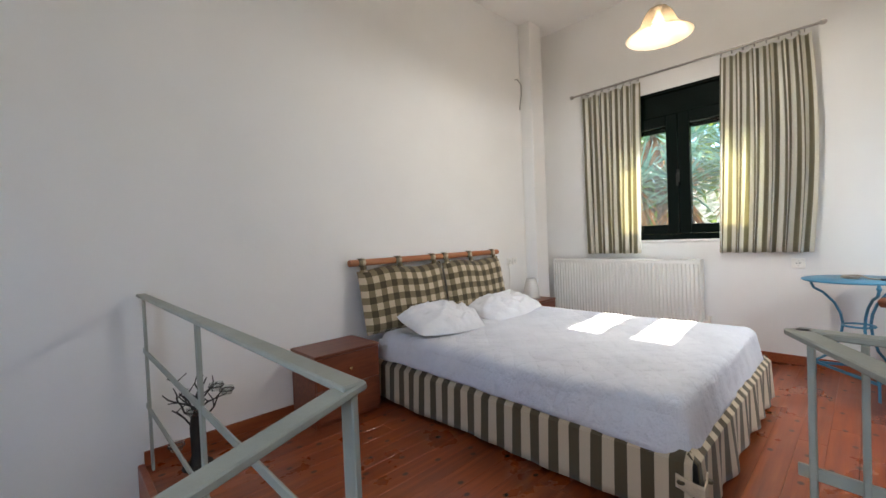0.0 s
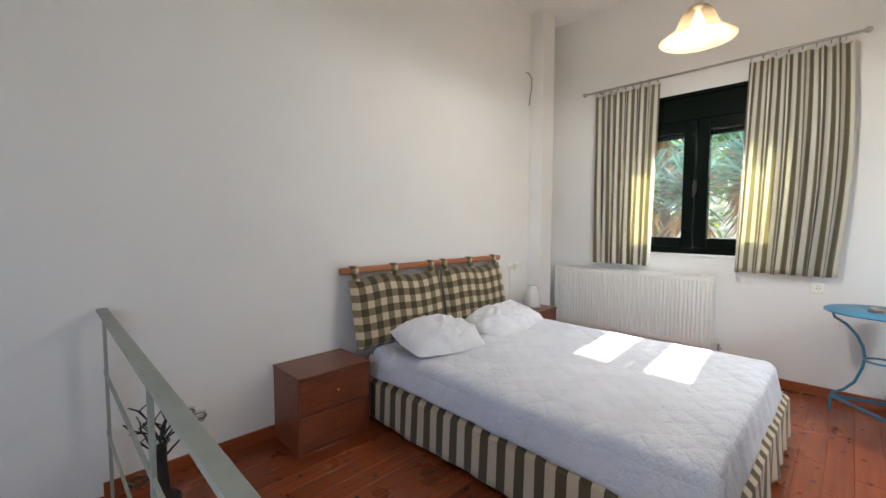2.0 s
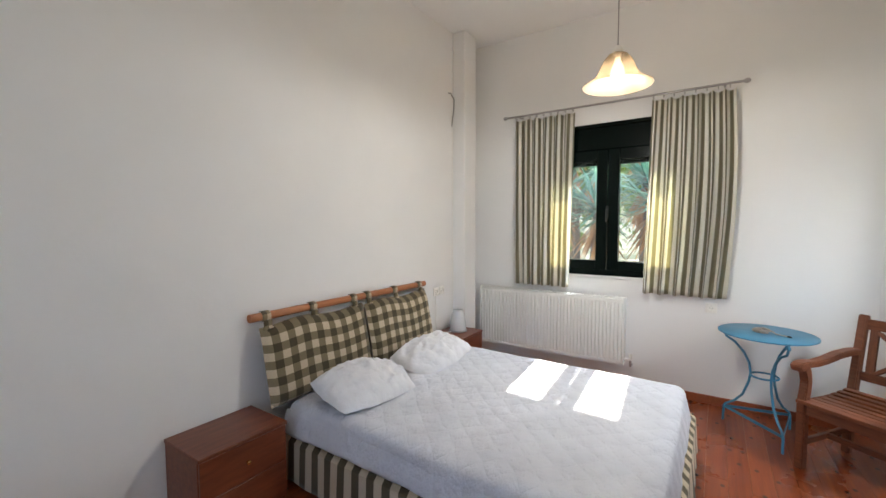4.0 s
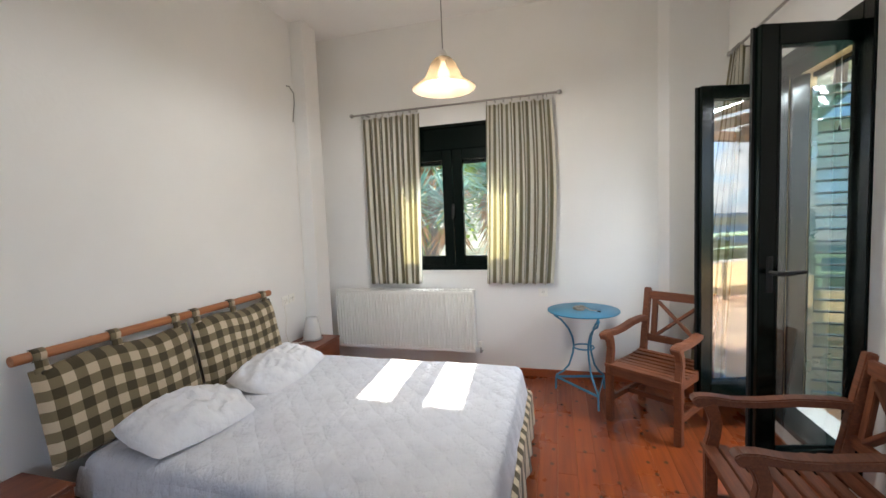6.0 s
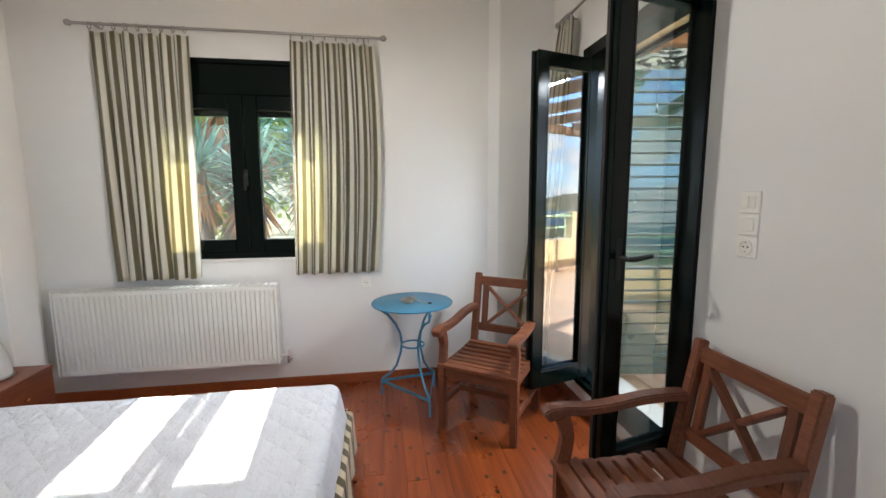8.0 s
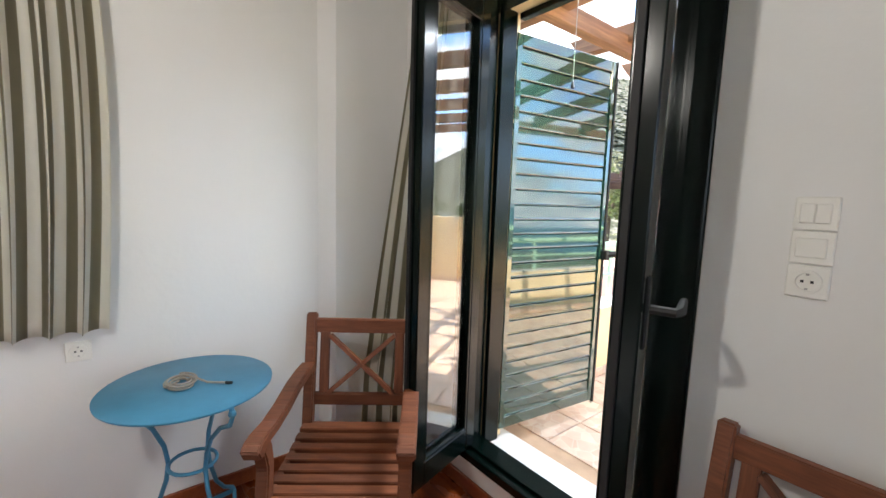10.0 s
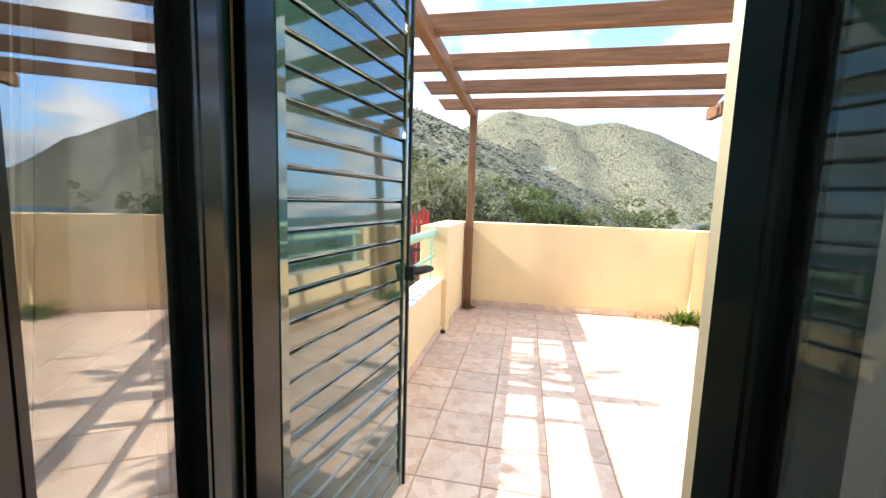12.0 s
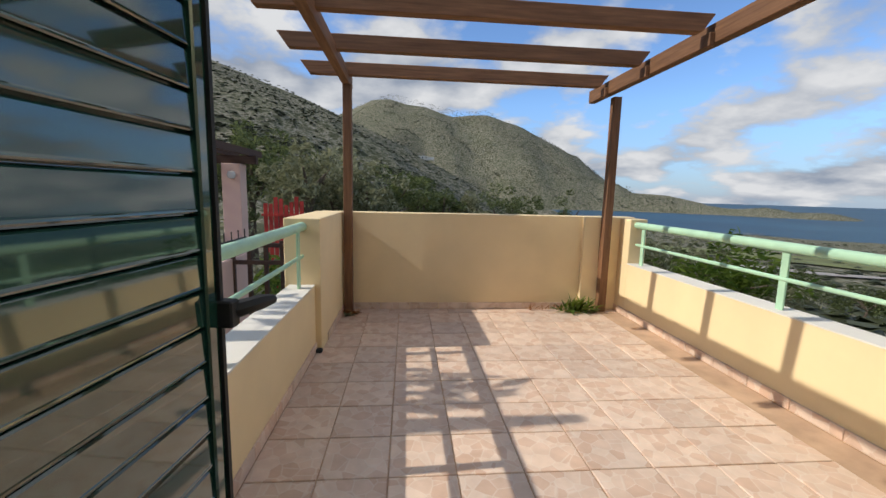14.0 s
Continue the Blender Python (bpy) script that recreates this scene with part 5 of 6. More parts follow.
def armchair(label):
    """Front faces -y; the origin is under the middle of the front legs."""
    ch = thing("armchair", (0, 0, 0), label, "chair", "wooden armchairs")
    w = 0.235
    D = 0.50
    for sx in (-1, 1):
        bm = sweep([(0.0, 0.0), (0.0, 0.20), (0.0, 0.42), (0.012, 0.48), (0.020, 0.54), (0.005, 0.60), (-0.012, 0.632)], 0.045, [0.052, 0.052, 0.056, 0.052, 0.05, 0.055, 0.06])
        bmesh.ops.translate(bm, verts=bm.verts, vec=(sx * w, 0, 0))
        part("front_leg", bm, "chair", ch)
        bm = sweep([(D - 0.02, 0.0), (D, 0.20), (D + 0.012, 0.42), (D + 0.055, 0.66), (D + 0.10, 0.905)], 0.045, [0.045, 0.05, 0.055, 0.05, 0.045])
        bmesh.ops.translate(bm, verts=bm.verts, vec=(sx * w, 0, 0))
        part("back_leg", bm, "chair", ch)
        bm = sweep([(-0.075, 0.628), (-0.055, 0.640), (0.0, 0.650), (0.09, 0.642), (0.20, 0.648), (0.34, 0.668), (0.46, 0.672), (D + 0.04, 0.668)], 0.062, [0.045, 0.054, 0.04, 0.036, 0.036, 0.038, 0.038, 0.038])
        bmesh.ops.translate(bm, verts=bm.verts, vec=(sx * (w + 0.006), 0, 0))
        part("armrest", bm, "chair", ch, "curved armrest")
        beam_part("side_rail", (sx * w, 0.02, 0.385), (sx * w, D, 0.385), 0.024, 0.06, ch)
        beam_part("side_stretcher", (sx * w, 0.02, 0.16), (sx * w, D - 0.01, 0.16), 0.022, 0.04, ch)
        beam_part("back_stile", (sx * (w - 0.062), D + 0.045, 0.50), (sx * (w - 0.062), D + 0.090, 0.82), 0.024, 0.042, ch, up=(1, 0, 0))
    beam_part("front_rail", (-w, 0.0, 0.375), (w, 0.0, 0.375), 0.024, 0.06, ch)
    beam_part("back_rail", (-w, D + 0.005, 0.385), (w, D + 0.005, 0.385), 0.024, 0.06, ch)
    beam_part("cross_stretcher", (-w, D * 0.5, 0.16), (w, D * 0.5, 0.16), 0.022, 0.035, ch)
    beam_part("lower_back_rail", (-w, D + 0.040, 0.515), (w, D + 0.040, 0.515), 0.026, 0.055, ch)
    beam_part("top_rail", (-w, D + 0.092, 0.848), (w, D + 0.092, 0.848), 0.028, 0.065, ch)
    x = w - 0.085
    beam_part("cross_brace", (-x, D + 0.047, 0.54), (x, D + 0.086, 0.805), 0.020, 0.044, ch, "diagonal back brace", up=(0, -1, 0.2))
    beam_part("cross_brace", (x, D + 0.040, 0.54), (-x, D + 0.079, 0.805), 0.018, 0.044, ch, "diagonal back brace", up=(0, -1, 0.2))
    for k in range(8):
        y = -0.012 + k * 0.0655
        z = 0.418 - 0.014 * math.sin(k / 7 * math.pi) + 0.004
        beam_part("seat_slat", (-w - 0.012 if k else -w - 0.02, y, z), (w + 0.012 if k else w + 0.02, y, z), 0.047 if k else 0.056, 0.020, ch)
    return ch


chair_a = armchair("reddish-brown slatted wooden armchair beside the blue table")
chair_b = copy_thing(chair_a, pose(2.095, 0.665, 0, 0, 0, 180))
chair_a.matrix_basis = pose(3.228, 0.80, 0, 0, 0, 234) @ Matrix.Scale(1.02, 4)
tagged(chair_b, "reddish-brown slatted wooden armchair against the wall below the switches")

# ---- switches and sockets ----
def wall_plate(kind, centre, axis, label):
    """A plate on a wall; axis is the way that it faces."""
    c, a = Vector(centre), Vector(axis)
    ob = thing(kind, c, label, "socket" if "socket" in kind else "switch", "wall plates")
    side = Vector((0, 0, 1)).cross(a)
    m = Matrix(((side.x, 0, a.x, c.x), (side.y, 0, a.y, c.y), (side.z, 1, a.z, c.z), (0, 0, 0, 1)))
    part("plate", box(-0.0415, 0.0415, -0.0405, 0.0405, 0, 0.010, m=m), "white_plastic", ob, bevel=0.003)
    if "socket" in kind:
        bm = lathe([(0.0295, 0.0100), (0.0285, 0.0165), (0.0215, 0.0168), (0.0205, 0.0104), (0.0005, 0.0104)], (0, 0, 0), 24)
        bmesh.ops.transform(bm, matrix=m, verts=bm.verts)
        part("outlet_face", bm, "white_plastic", ob, smooth=True)
        for dx in (-0.0095, 0.0095):
            part("pin_hole", box(dx - 0.0032, dx + 0.0032, -0.0032, 0.0032, 0.0104, 0.0112, m=m), "rubber", ob)
        for dy in (-0.018, 0.018):
            part("earth_clip", box(-0.003, 0.003, dy - 0.0025, dy + 0.0025, 0.0104, 0.0135, m=m), "steel", ob)
    else:
        n = 2 if "double" in kind else 1
        for k in range(n):
            x0 = -0.030 + k * 0.0605 / n
            part("rocker", box(x0, x0 + 0.0600 / n - 0.0012, -0.024, 0.024, 0.010, 0.0145, m=m), "white_plastic", ob, bevel=0.0025)
    return ob


wall_plate("double_switch", (2.222, 0.0, 1.466), (0, 1, 0), "white double rocker light switch on the wall")
wall_plate("light_switch", (2.222, 0.0, 1.3825), (0, 1, 0), "white single rocker light switch on the wall")
wall_plate("power_socket", (2.222, 0.0, 1.299), (0, 1, 0), "white earthed wall socket below the switches")
wall_plate("power_socket", (XW, 1.492, 0.824), (-1, 0, 0), "white wall socket below the curtain")
wall_plate("power_socket", (3.365, YB, 0.862), (0, -1, 0), "white wall socket beside the headboard")
wall_plate("aerial_socket", (3.465, YB, 0.868), (0, -1, 0), "white aerial socket beside the headboard")
solo("loose_cable", tube([(3.60, YB - 0.002, 2.86), (3.60, YB - 0.03, 2.855), (3.645, YB - 0.045, 2.80), (3.665, YB - 0.03, 2.70), (3.668, YB - 0.012, 2.62), (3.662, YB - 0.006, 2.54)], 0.0055, 8), "cable", "loose grey cable sticking out of the wall", "cable", smooth=True)
solo("pipe_chase_cable", tube([(3.672, YB - 0.006, 2.50), (3.674, YB - 0.005, 1.6), (3.668, YB - 0.005, 0.5)], 0.003, 6), "white_plastic", "thin painted cable running down the wall", "cable", smooth=True)

# ---- stair railing ----
rail = thing("stair_railing", (0.16, 2.7, 0.0), "grey-green painted metal railing along the stairwell", "railing")
RX, RYC, RZT = 0.156, 1.686, 0.905
part("handrail", bar((RX, YB, RZT), (RX, RYC - 0.02, RZT), 0.042, 0.014), "rail", rail, bevel=0.003)
part("handrail", bar((RX + 0.02, RYC, RZT), (-0.62, RYC - 0.10, RZT - 0.16), 0.042, 0.014), "rail", rail, "sloping handrail going down the stairs", bevel=0.003)
for z in (0.61, 0.315):
    part("mid_bar", bar((RX, YB, z), (RX, RYC, z), 0.008, 0.028), "rail", rail, bevel=0.002)
    part("mid_bar", bar((RX, RYC, z), (-0.62, RYC - 0.10, z - 0.16), 0.008, 0.028), "rail", rail, bevel=0.002)
for y in (3.70, 2.63, RYC):
    part("post", box(RX - 0.006, RX + 0.006, y - 0.018, y + 0.018, -0.16, RZT - 0.007), "rail", rail, bevel=0.002)
rail2 = thing("stair_railing", (0.97, 1.2, 0.0), "grey-green metal railing with a sharp corner above the stairs", "railing")
CX2, CY2 = 0.958, 1.216
part("handrail", bar((CX2, CY2, RZT), (0.50, 0.985, RZT), 0.042, 0.014), "rail", rail2, bevel=0.003)
part("handrail", bar((CX2, CY2, RZT), (0.80, 0.0, RZT), 0.042, 0.014), "rail", rail2, bevel=0.003)
for z in (0.61, 0.315):
    part("mid_bar", bar((CX2, CY2, z), (0.80, 0.0, z), 0.008, 0.028), "rail", rail2, bevel=0.002)
for x, y in ((0.945, 1.190), (0.935, 1.112), (0.87, 0.62)):
    part("post", box(x - 0.016, x + 0.016, y - 0.006, y + 0.006, -0.16, RZT - 0.007), "rail", rail2, bevel=0.002)

# ---- twig candle holder on the floor ----
tx, ty = 0.33, 3.56
twig = thing("candle_holder", (tx, ty, 0.0), "black iron twig candle holder with glass cups", "candle holder")
part("stem", tube([(tx, ty, 0.0), (tx, ty, 0.06), (tx - 0.005, ty, 0.20), (tx, ty, 0.27)], [0.05, 0.028, 0.026, 0.022], 10), "black_iron", twig, smooth=True)
part("base", capped([(0.075, 0.0), (0.07, 0.012), (0.03, 0.018)], (tx, ty, 0), 20), "black_iron", twig, smooth=True)
rng = random.Random(5)
for k in range(13):
    a = k * 2.4
    d = Vector((math.cos(a), 0.45 * math.sin(a), 0))
    p = Vector((tx, ty, 0.20 + 0.012 * k))
    pts = [p]
    for j in range(4):
        p = p + d * rng.uniform(0.02, 0.042) + Vector((rng.uniform(-0.015, 0.015), 0, rng.uniform(0.005, 0.048)))
        pts.append(p.copy())
    tw = part("twig", tube(pts, [0.006, 0.005, 0.0045, 0.004, 0.003], 6), "black_iron", twig, smooth=True)
    q = pts[2]
    part("twiglet", tube([q, q + Vector((rng.uniform(-0.03, 0.03), 0.01, 0.04)), q + Vector((rng.uniform(-0.04, 0.04), 0.015, 0.075))], [0.004, 0.0035, 0.0025], 5), "black_iron", tw, smooth=True)
for x, y, z in ((tx - 0.10, ty - 0.05, 0.13), (tx + 0.10, ty - 0.02, 0.37), (tx + 0.15, ty - 0.02, 0.335), (tx - 0.01, ty - 0.03, 0.27)):
    cup = part("cup", lathe([(0.012, z), (0.026, z + 0.006), (0.034, z + 0.03), (0.036, z + 0.045), (0.033, z + 0.045), (0.024, z + 0.010)], (x, y, 0), 20), "glass", twig, "clear glass tealight cup", smooth=True)
    part("cup_ring", ring((x, y, z + 0.03), 0.036, 0.003, 20, 6), "black_iron", cup, smooth=True)

# ---- land, sea and hills ----
SEA = -42.0


EYE0 = (3.0, -0.1)


def at_bearing(bearing, elevation, distance):
    """A far point from its bearing (degrees east of south), its height in degrees above the terrace's eye level, and its distance."""
    a = radians(bearing)
    return (EYE0[0] + distance * math.sin(a), EYE0[1] - distance * math.cos(a), 1.4 + distance * math.tan(radians(elevation)))


RIDGES = [
    (0.46, [at_bearing(b, e, d) for b, e, d in ((60, 20.0, 420), (38, 17.0, 470), (24, 14.6, 520), (17, 12.8, 540), (11, 10.0, 560), (7.6, 8.7, 570), (1.6, 5.8, 590), (-6, 2.2, 600), (-13, -0.6, 600))]),
    (0.62, [at_bearing(b, e, d) for b, e, d in ((22, 7.0, 2100), (9, 9.8, 2000), (6, 11.3, 1950), (2.4, 12.7, 1900), (-1.4, 12.1, 1880), (-6, 10.9, 1880), (-10.5, 10.9, 1860), (-17.4, 8.0, 1800), (-25, 2.9, 1700), (-30, 0.0, 1650))]),
    (0.30, [at_bearing(b, e, d) for b, e, d in ((-28, 0.5, 1520), (-31.5, 0.25, 1520), (-34, -0.05, 1500), (-37, -0.25, 1480), (-41, -0.75, 1450))]),
    (0.30, [at_bearing(b, e, d) for b, e, d in ((-41, -0.95, 1420), (-43.5, -0.65, 1420), (-45.5, -1.0, 1410), (-48, -0.8, 1400), (-51.5, -1.55, 1390))]),
    (0.30, [at_bearing(b, e, d) for b, e, d in ((-27, 1.0, 3600), (-33, 0.7, 3600))]),
]


def land(x, y):
    """Height of the ground: a slope from the house down to the sea, and the ridges over it."""
    r = math.hypot(x - 3, y)
    w = max(0.0, ((3 - x) + (-y)) * 0.7071 - 6)
    g = -3.2 - 0.052 * w - 6.0 * min(1.0, w / 70.0)
    if r > 60:
        g += 1.2 * noise.noise(Vector((x * 0.012, y * 0.012, 3.0)))
    if r > 80:
        best = -1000.0
        rough = noise.fractal(Vector((x * 0.0055, y * 0.0055, 0.0)), 0.9, 2.1, 5)
        for slope, pts in RIDGES:
            for (x0, y0, z0), (x1, y1, z1) in zip(pts, pts[1:]):
                dx, dy = x1 - x0, y1 - y0
                s = min(1.0, max(0.0, ((x - x0) * dx + (y - y0) * dy) / (dx * dx + dy * dy)))
                d = math.hypot(x - x0 - s * dx, y - y0 - s * dy)
                best = max(best, z0 + (z1 - z0) * s - slope * d * (1 + 0.22 * rough) + 4.0 * rough * min(1.0, d / 60))
        if best > g:
            g = best
    if r > 14:
        g += 0.4 * min(1.0, (r - 14) / 30) * noise.noise(Vector((x * 0.06, y * 0.06, 3.0)))
    return g


verts, faces = [], []
n_ang, radii = 300, [0.0]
r = 5.0
while r < 4600:
    radii.append(r)
    r *= 1.062
for k, rr in enumerate(radii):
    for a in range(n_ang):
        t = 2 * math.pi * a / n_ang
        x, y = 3 + rr * math.cos(t), rr * math.sin(t)
        verts.append((x, y, land(x, y) if rr > 0 else -3.2))
for k in range(len(radii) - 1):
    for a in range(n_ang):
        b = (a + 1) % n_ang
        faces.append((k * n_ang + a, k * n_ang + b, (k + 1) * n_ang + b, (k + 1) * n_ang + a))
me = bpy.data.meshes.new("ground")
me.from_pydata(verts, [], faces)
me.polygons.foreach_set("use_smooth", [True] * len(me.polygons))
me.materials.append(MATS["ground"])
tagged(new("ground", me), "dry rocky hillside with scrub, falling to the sea", "ground", kind="structure")
solo("water", lathe([(1.0, SEA), (800.0, SEA), (4800.0, SEA)], (0, 0, 0), 96), "water", "deep blue sea in a bay", "sea", kind="structure")


def blob_scatter(name, count, region, size, material, label, category, seed):
    """Many low scrub bushes, each a few uneven faces, on the ground."""
    rng = random.Random(seed)
    vs, fs = [], []
    made = 0
    while made < count:
        x, y = region(rng)
        z = land(x, y)
        if z < SEA + 3:
            made += 0.2
            continue
        made += 1
        s = size * rng.uniform(0.5, 1.5)
        base = len(vs)
        for ring_z, ring_r, n in ((-0.1, 0.9, 6), (0.35, 1.0, 6), (0.75, 0.6, 5)):
            off = rng.uniform(0, 6)
            for k in range(n):
                a = off + 2 * math.pi * k / n
                q = ring_r * rng.uniform(0.75, 1.25)
                vs.append((x + s * q * math.cos(a), y + s * q * math.sin(a), z + 0.6 * s * (ring_z + rng.uniform(-0.1, 0.1))))
        vs.append((x + s * rng.uniform(-0.2, 0.2), y, z + 0.6 * s * rng.uniform(0.85, 1.1)))
        for k in range(6):
            fs.append((base + k, base + (k + 1) % 6, base + 6 + (k + 1) % 6, base + 6 + k))
        for k in range(6):
            fs.append((base + 6 + k, base + 6 + (k + 1) % 6, base + 12 + min(4, k * 5 // 6)))
        for k in range(5):
            fs.append((base + 12 + k, base + 12 + (k + 1) % 5, base + 17))
        for k in range(4):
            fs.append((base + 6 + k + 1, base + 12 + k + 1, base + 12 + k))
    m = bpy.data.meshes.new(name)
    m.from_pydata(vs, [], fs)
    m.materials.append(MATS[material])
    return tagged(new(name, m), label, category, kind="stuff")


def polar(r0, r1, a0, a1):
    def pick(rng):
        r, a = r0 * (r1 / r0) ** rng.random(), radians(rng.uniform(a0, a1))
        return 3 + r * math.cos(a), r * math.sin(a)
    return pick


blob_scatter("hill_scrub", 10500, polar(120, 620, -106, -30), 1.05, "scrub", "low grey-green scrub on the near hillside", "scrub", 1)
blob_scatter("mountain_scrub", 15000, polar(900, 2200, -125, -62), 1.9, "scrub", "dark scrub dotted over the far mountain", "scrub", 2)
blob_scatter("valley_scrub", 1700, polar(40, 500, -185, -95), 1.2, "scrub", "rough bushes on the land below the terrace", "scrub", 3)
blob_scatter("field_stones", 260, polar(26, 120, -185, -130), 0.5, "stone", "pale rocks strewn below the terrace", "rocks", 4)


def ground_strip(name, pts, width, material, label, category, lift):
    bm = bmesh.new()
    prev = None
    path = []
    for (x0, y0), (x1, y1) in zip(pts, pts[1:]):
        n = max(2, int(math.hypot(x1 - x0, y1 - y0) / 5))
        path += [(x0 + (x1 - x0) * k / n, y0 + (y1 - y0) * k / n) for k in range(n)]
    path.append(pts[-1])
    for i, (x, y) in enumerate(path):
        xa, ya = path[max(0, i - 1)]
        xb, yb = path[min(len(path) - 1, i + 1)]
        d = Vector((xb - xa, yb - ya)).normalized()
        row = [bm.verts.new((x - d.y * w * width / 2, y + d.x * w * width / 2, land(x - d.y * w * width / 2, y + d.x * w * width / 2) + lift)) for w in (-1, -0.33, 0.33, 1)]
        if prev:
            for k in range(3):
                bm.faces.new((prev[k], prev[k + 1], row[k + 1], row[k]))
        prev = row
    return solo(name, bm, material, label, category, kind="structure")


ground_strip("road", [(-40, -118), (-66, -100), (-100, -84), (-150, -70), (-230, -60)], 5.5, "asphalt", "narrow pale asphalt road crossing the fields", "road", 0.45)
ground_strip("green_field", [(-90, -150), (-130, -118), (-190, -92), (-260, -80)], 44, "grass", "green grazed field beyond the road", "field", 0.4)
ground_strip("dirt_track", [(-330, -640), (-400, -560), (-450, -470)], 7, "asphalt", "pale dirt track cut across the slope", "road", 1.2)


# ---- trees ----
def foliage(bm, centre, radius, count, leaf, rng, flat=0.8):
    """Small leaf blades round a clump's centre."""
    for _ in range(count):
        d = Vector((rng.gauss(0, 1), rng.gauss(0, 1), rng.gauss(0, 1))).normalized() * radius * rng.uniform(0.35, 1.0) ** 0.6
        p = centre + Vector((d.x, d.y, d.z * flat))
        u = Vector((rng.gauss(0, 1), rng.gauss(0, 1), rng.gauss(0, 0.7))).normalized()
        v = u.orthogonal().normalized()
        s = leaf * rng.uniform(0.6, 1.4)
        a, b, c, e = p - u * s, p + v * s * 0.38, p + u * s, p - v * s * 0.38
        bm.faces.new([bm.verts.new(q) for q in (a, b, c, e)])


def tree(x, y, height, spread, leaf_mat, seed, label, clumps=26, blades=85, leaf=0.16, ground_z=None):
    rng = random.Random(seed)
    z0 = land(x, y) - 0.15 if ground_z is None else ground_z
    t = thing("tree", (x, y, z0), label, "tree", "trees around the terrace")
    base = Vector((x, y, z0))
    trunk_top = base + Vector((rng.uniform(-0.2, 0.2), rng.uniform(-0.2, 0.2), height * 0.42))
    part("trunk", tube([base, base.lerp(trunk_top, 0.5) + Vector((rng.uniform(-0.15, 0.15), 0, 0)), trunk_top], [height * 0.045, height * 0.032, height * 0.024], 9), "bark", t, smooth=True)
    tips = []
    for k in range(7):
        a = k * 0.9 + rng.uniform(-0.3, 0.3)
        tip = trunk_top + Vector((math.cos(a) * spread * rng.uniform(0.4, 0.8), math.sin(a) * spread * rng.uniform(0.4, 0.8), height * rng.uniform(0.12, 0.42)))
        mid = trunk_top.lerp(tip, 0.5) + Vector((0, 0, 0.08 * height))
        part("limb", tube([trunk_top, mid, tip], [height * 0.018, height * 0.012, height * 0.006], 6), "bark", t, smooth=True)
        tips += [tip, mid]
    bm = bmesh.new()
    for k in range(clumps):
        c = tips[k % len(tips)] + Vector((rng.gauss(0, spread * 0.33), rng.gauss(0, spread * 0.33), rng.gauss(0, height * 0.11)))
        foliage(bm, c, spread * rng.uniform(0.22, 0.42), blades, leaf, rng)
    part("crown", bm, leaf_mat, t, "loose uneven crown of small leaves")
    return t


# behind the terrace wall, towards the hill: bearing, distance, height of the top in degrees, spread
for b, d, e, sp, mat, seed in ((13, 33, 6.2, 3.1, "olive_leaf", 11), (9.5, 36, 5.2, 3.0, "olive_leaf", 12), (5.5, 34, 2.9, 2.5, "olive_leaf", 13), (20, 40, 6.6, 3.2, "dark_leaf", 14), (2.2, 38, 2.6, 2.6, "dark_leaf", 15),
                               (-1.5, 42, 1.8, 2.6, "dark_leaf", 16), (-5.0, 46, 1.2, 2.6, "dark_leaf", 17), (25, 38, 6.2, 3.4, "dark_leaf", 18), (-9, 48, 0.7, 2.4, "olive_leaf", 19), (16.5, 52, 5.4, 3.4, "dark_leaf", 20), (-13, 60, 0.1, 3, "dark_leaf", 27), (30, 42, 7.2, 3.8, "olive_leaf", 28), (-17, 66, -0.4, 3, "dark_leaf", 29), (-22, 75, -0.8, 3, "dark_leaf", 30)):
    x, y, top = at_bearing(b, e, d)
    tree(x, y, (top - land(x, y)) * 1.08, sp, mat, seed, "dark leafy carob tree on the slope" if mat == "dark_leaf" else "grey-green olive tree on the slope", 34, 95, 0.21)
# below the railing
for b, d, e, sp, mat, seed in ((-36, 25, -5.0, 3.0, "olive_leaf", 21), (-41, 24, -5.4, 2.8, "bright_leaf", 22), (-32, 30, -4.6, 2.6, "dark_leaf", 23), (-46, 60, -7.0, 3.0, "dark_leaf", 24), (-52, 52, -8.0, 2.6, "dark_leaf", 25), (-44, 34, -9.0, 2.6, "olive_leaf", 26)):
    x, y, top = at_bearing(b, e, d)
    tree(x, y, max(2.2, top - land(x, y)), sp, mat, seed, "bushy green tree below the terrace railing", 26, 80, 0.20)
# out of view: added so that its crown dapples the terrace floor
tree(7.2, -2.0, 8.5, 1.1, "olive_leaf", 31, "unseen slender tree added for leaf shadows on the terrace", 14, 40, 0.12, -3.4)


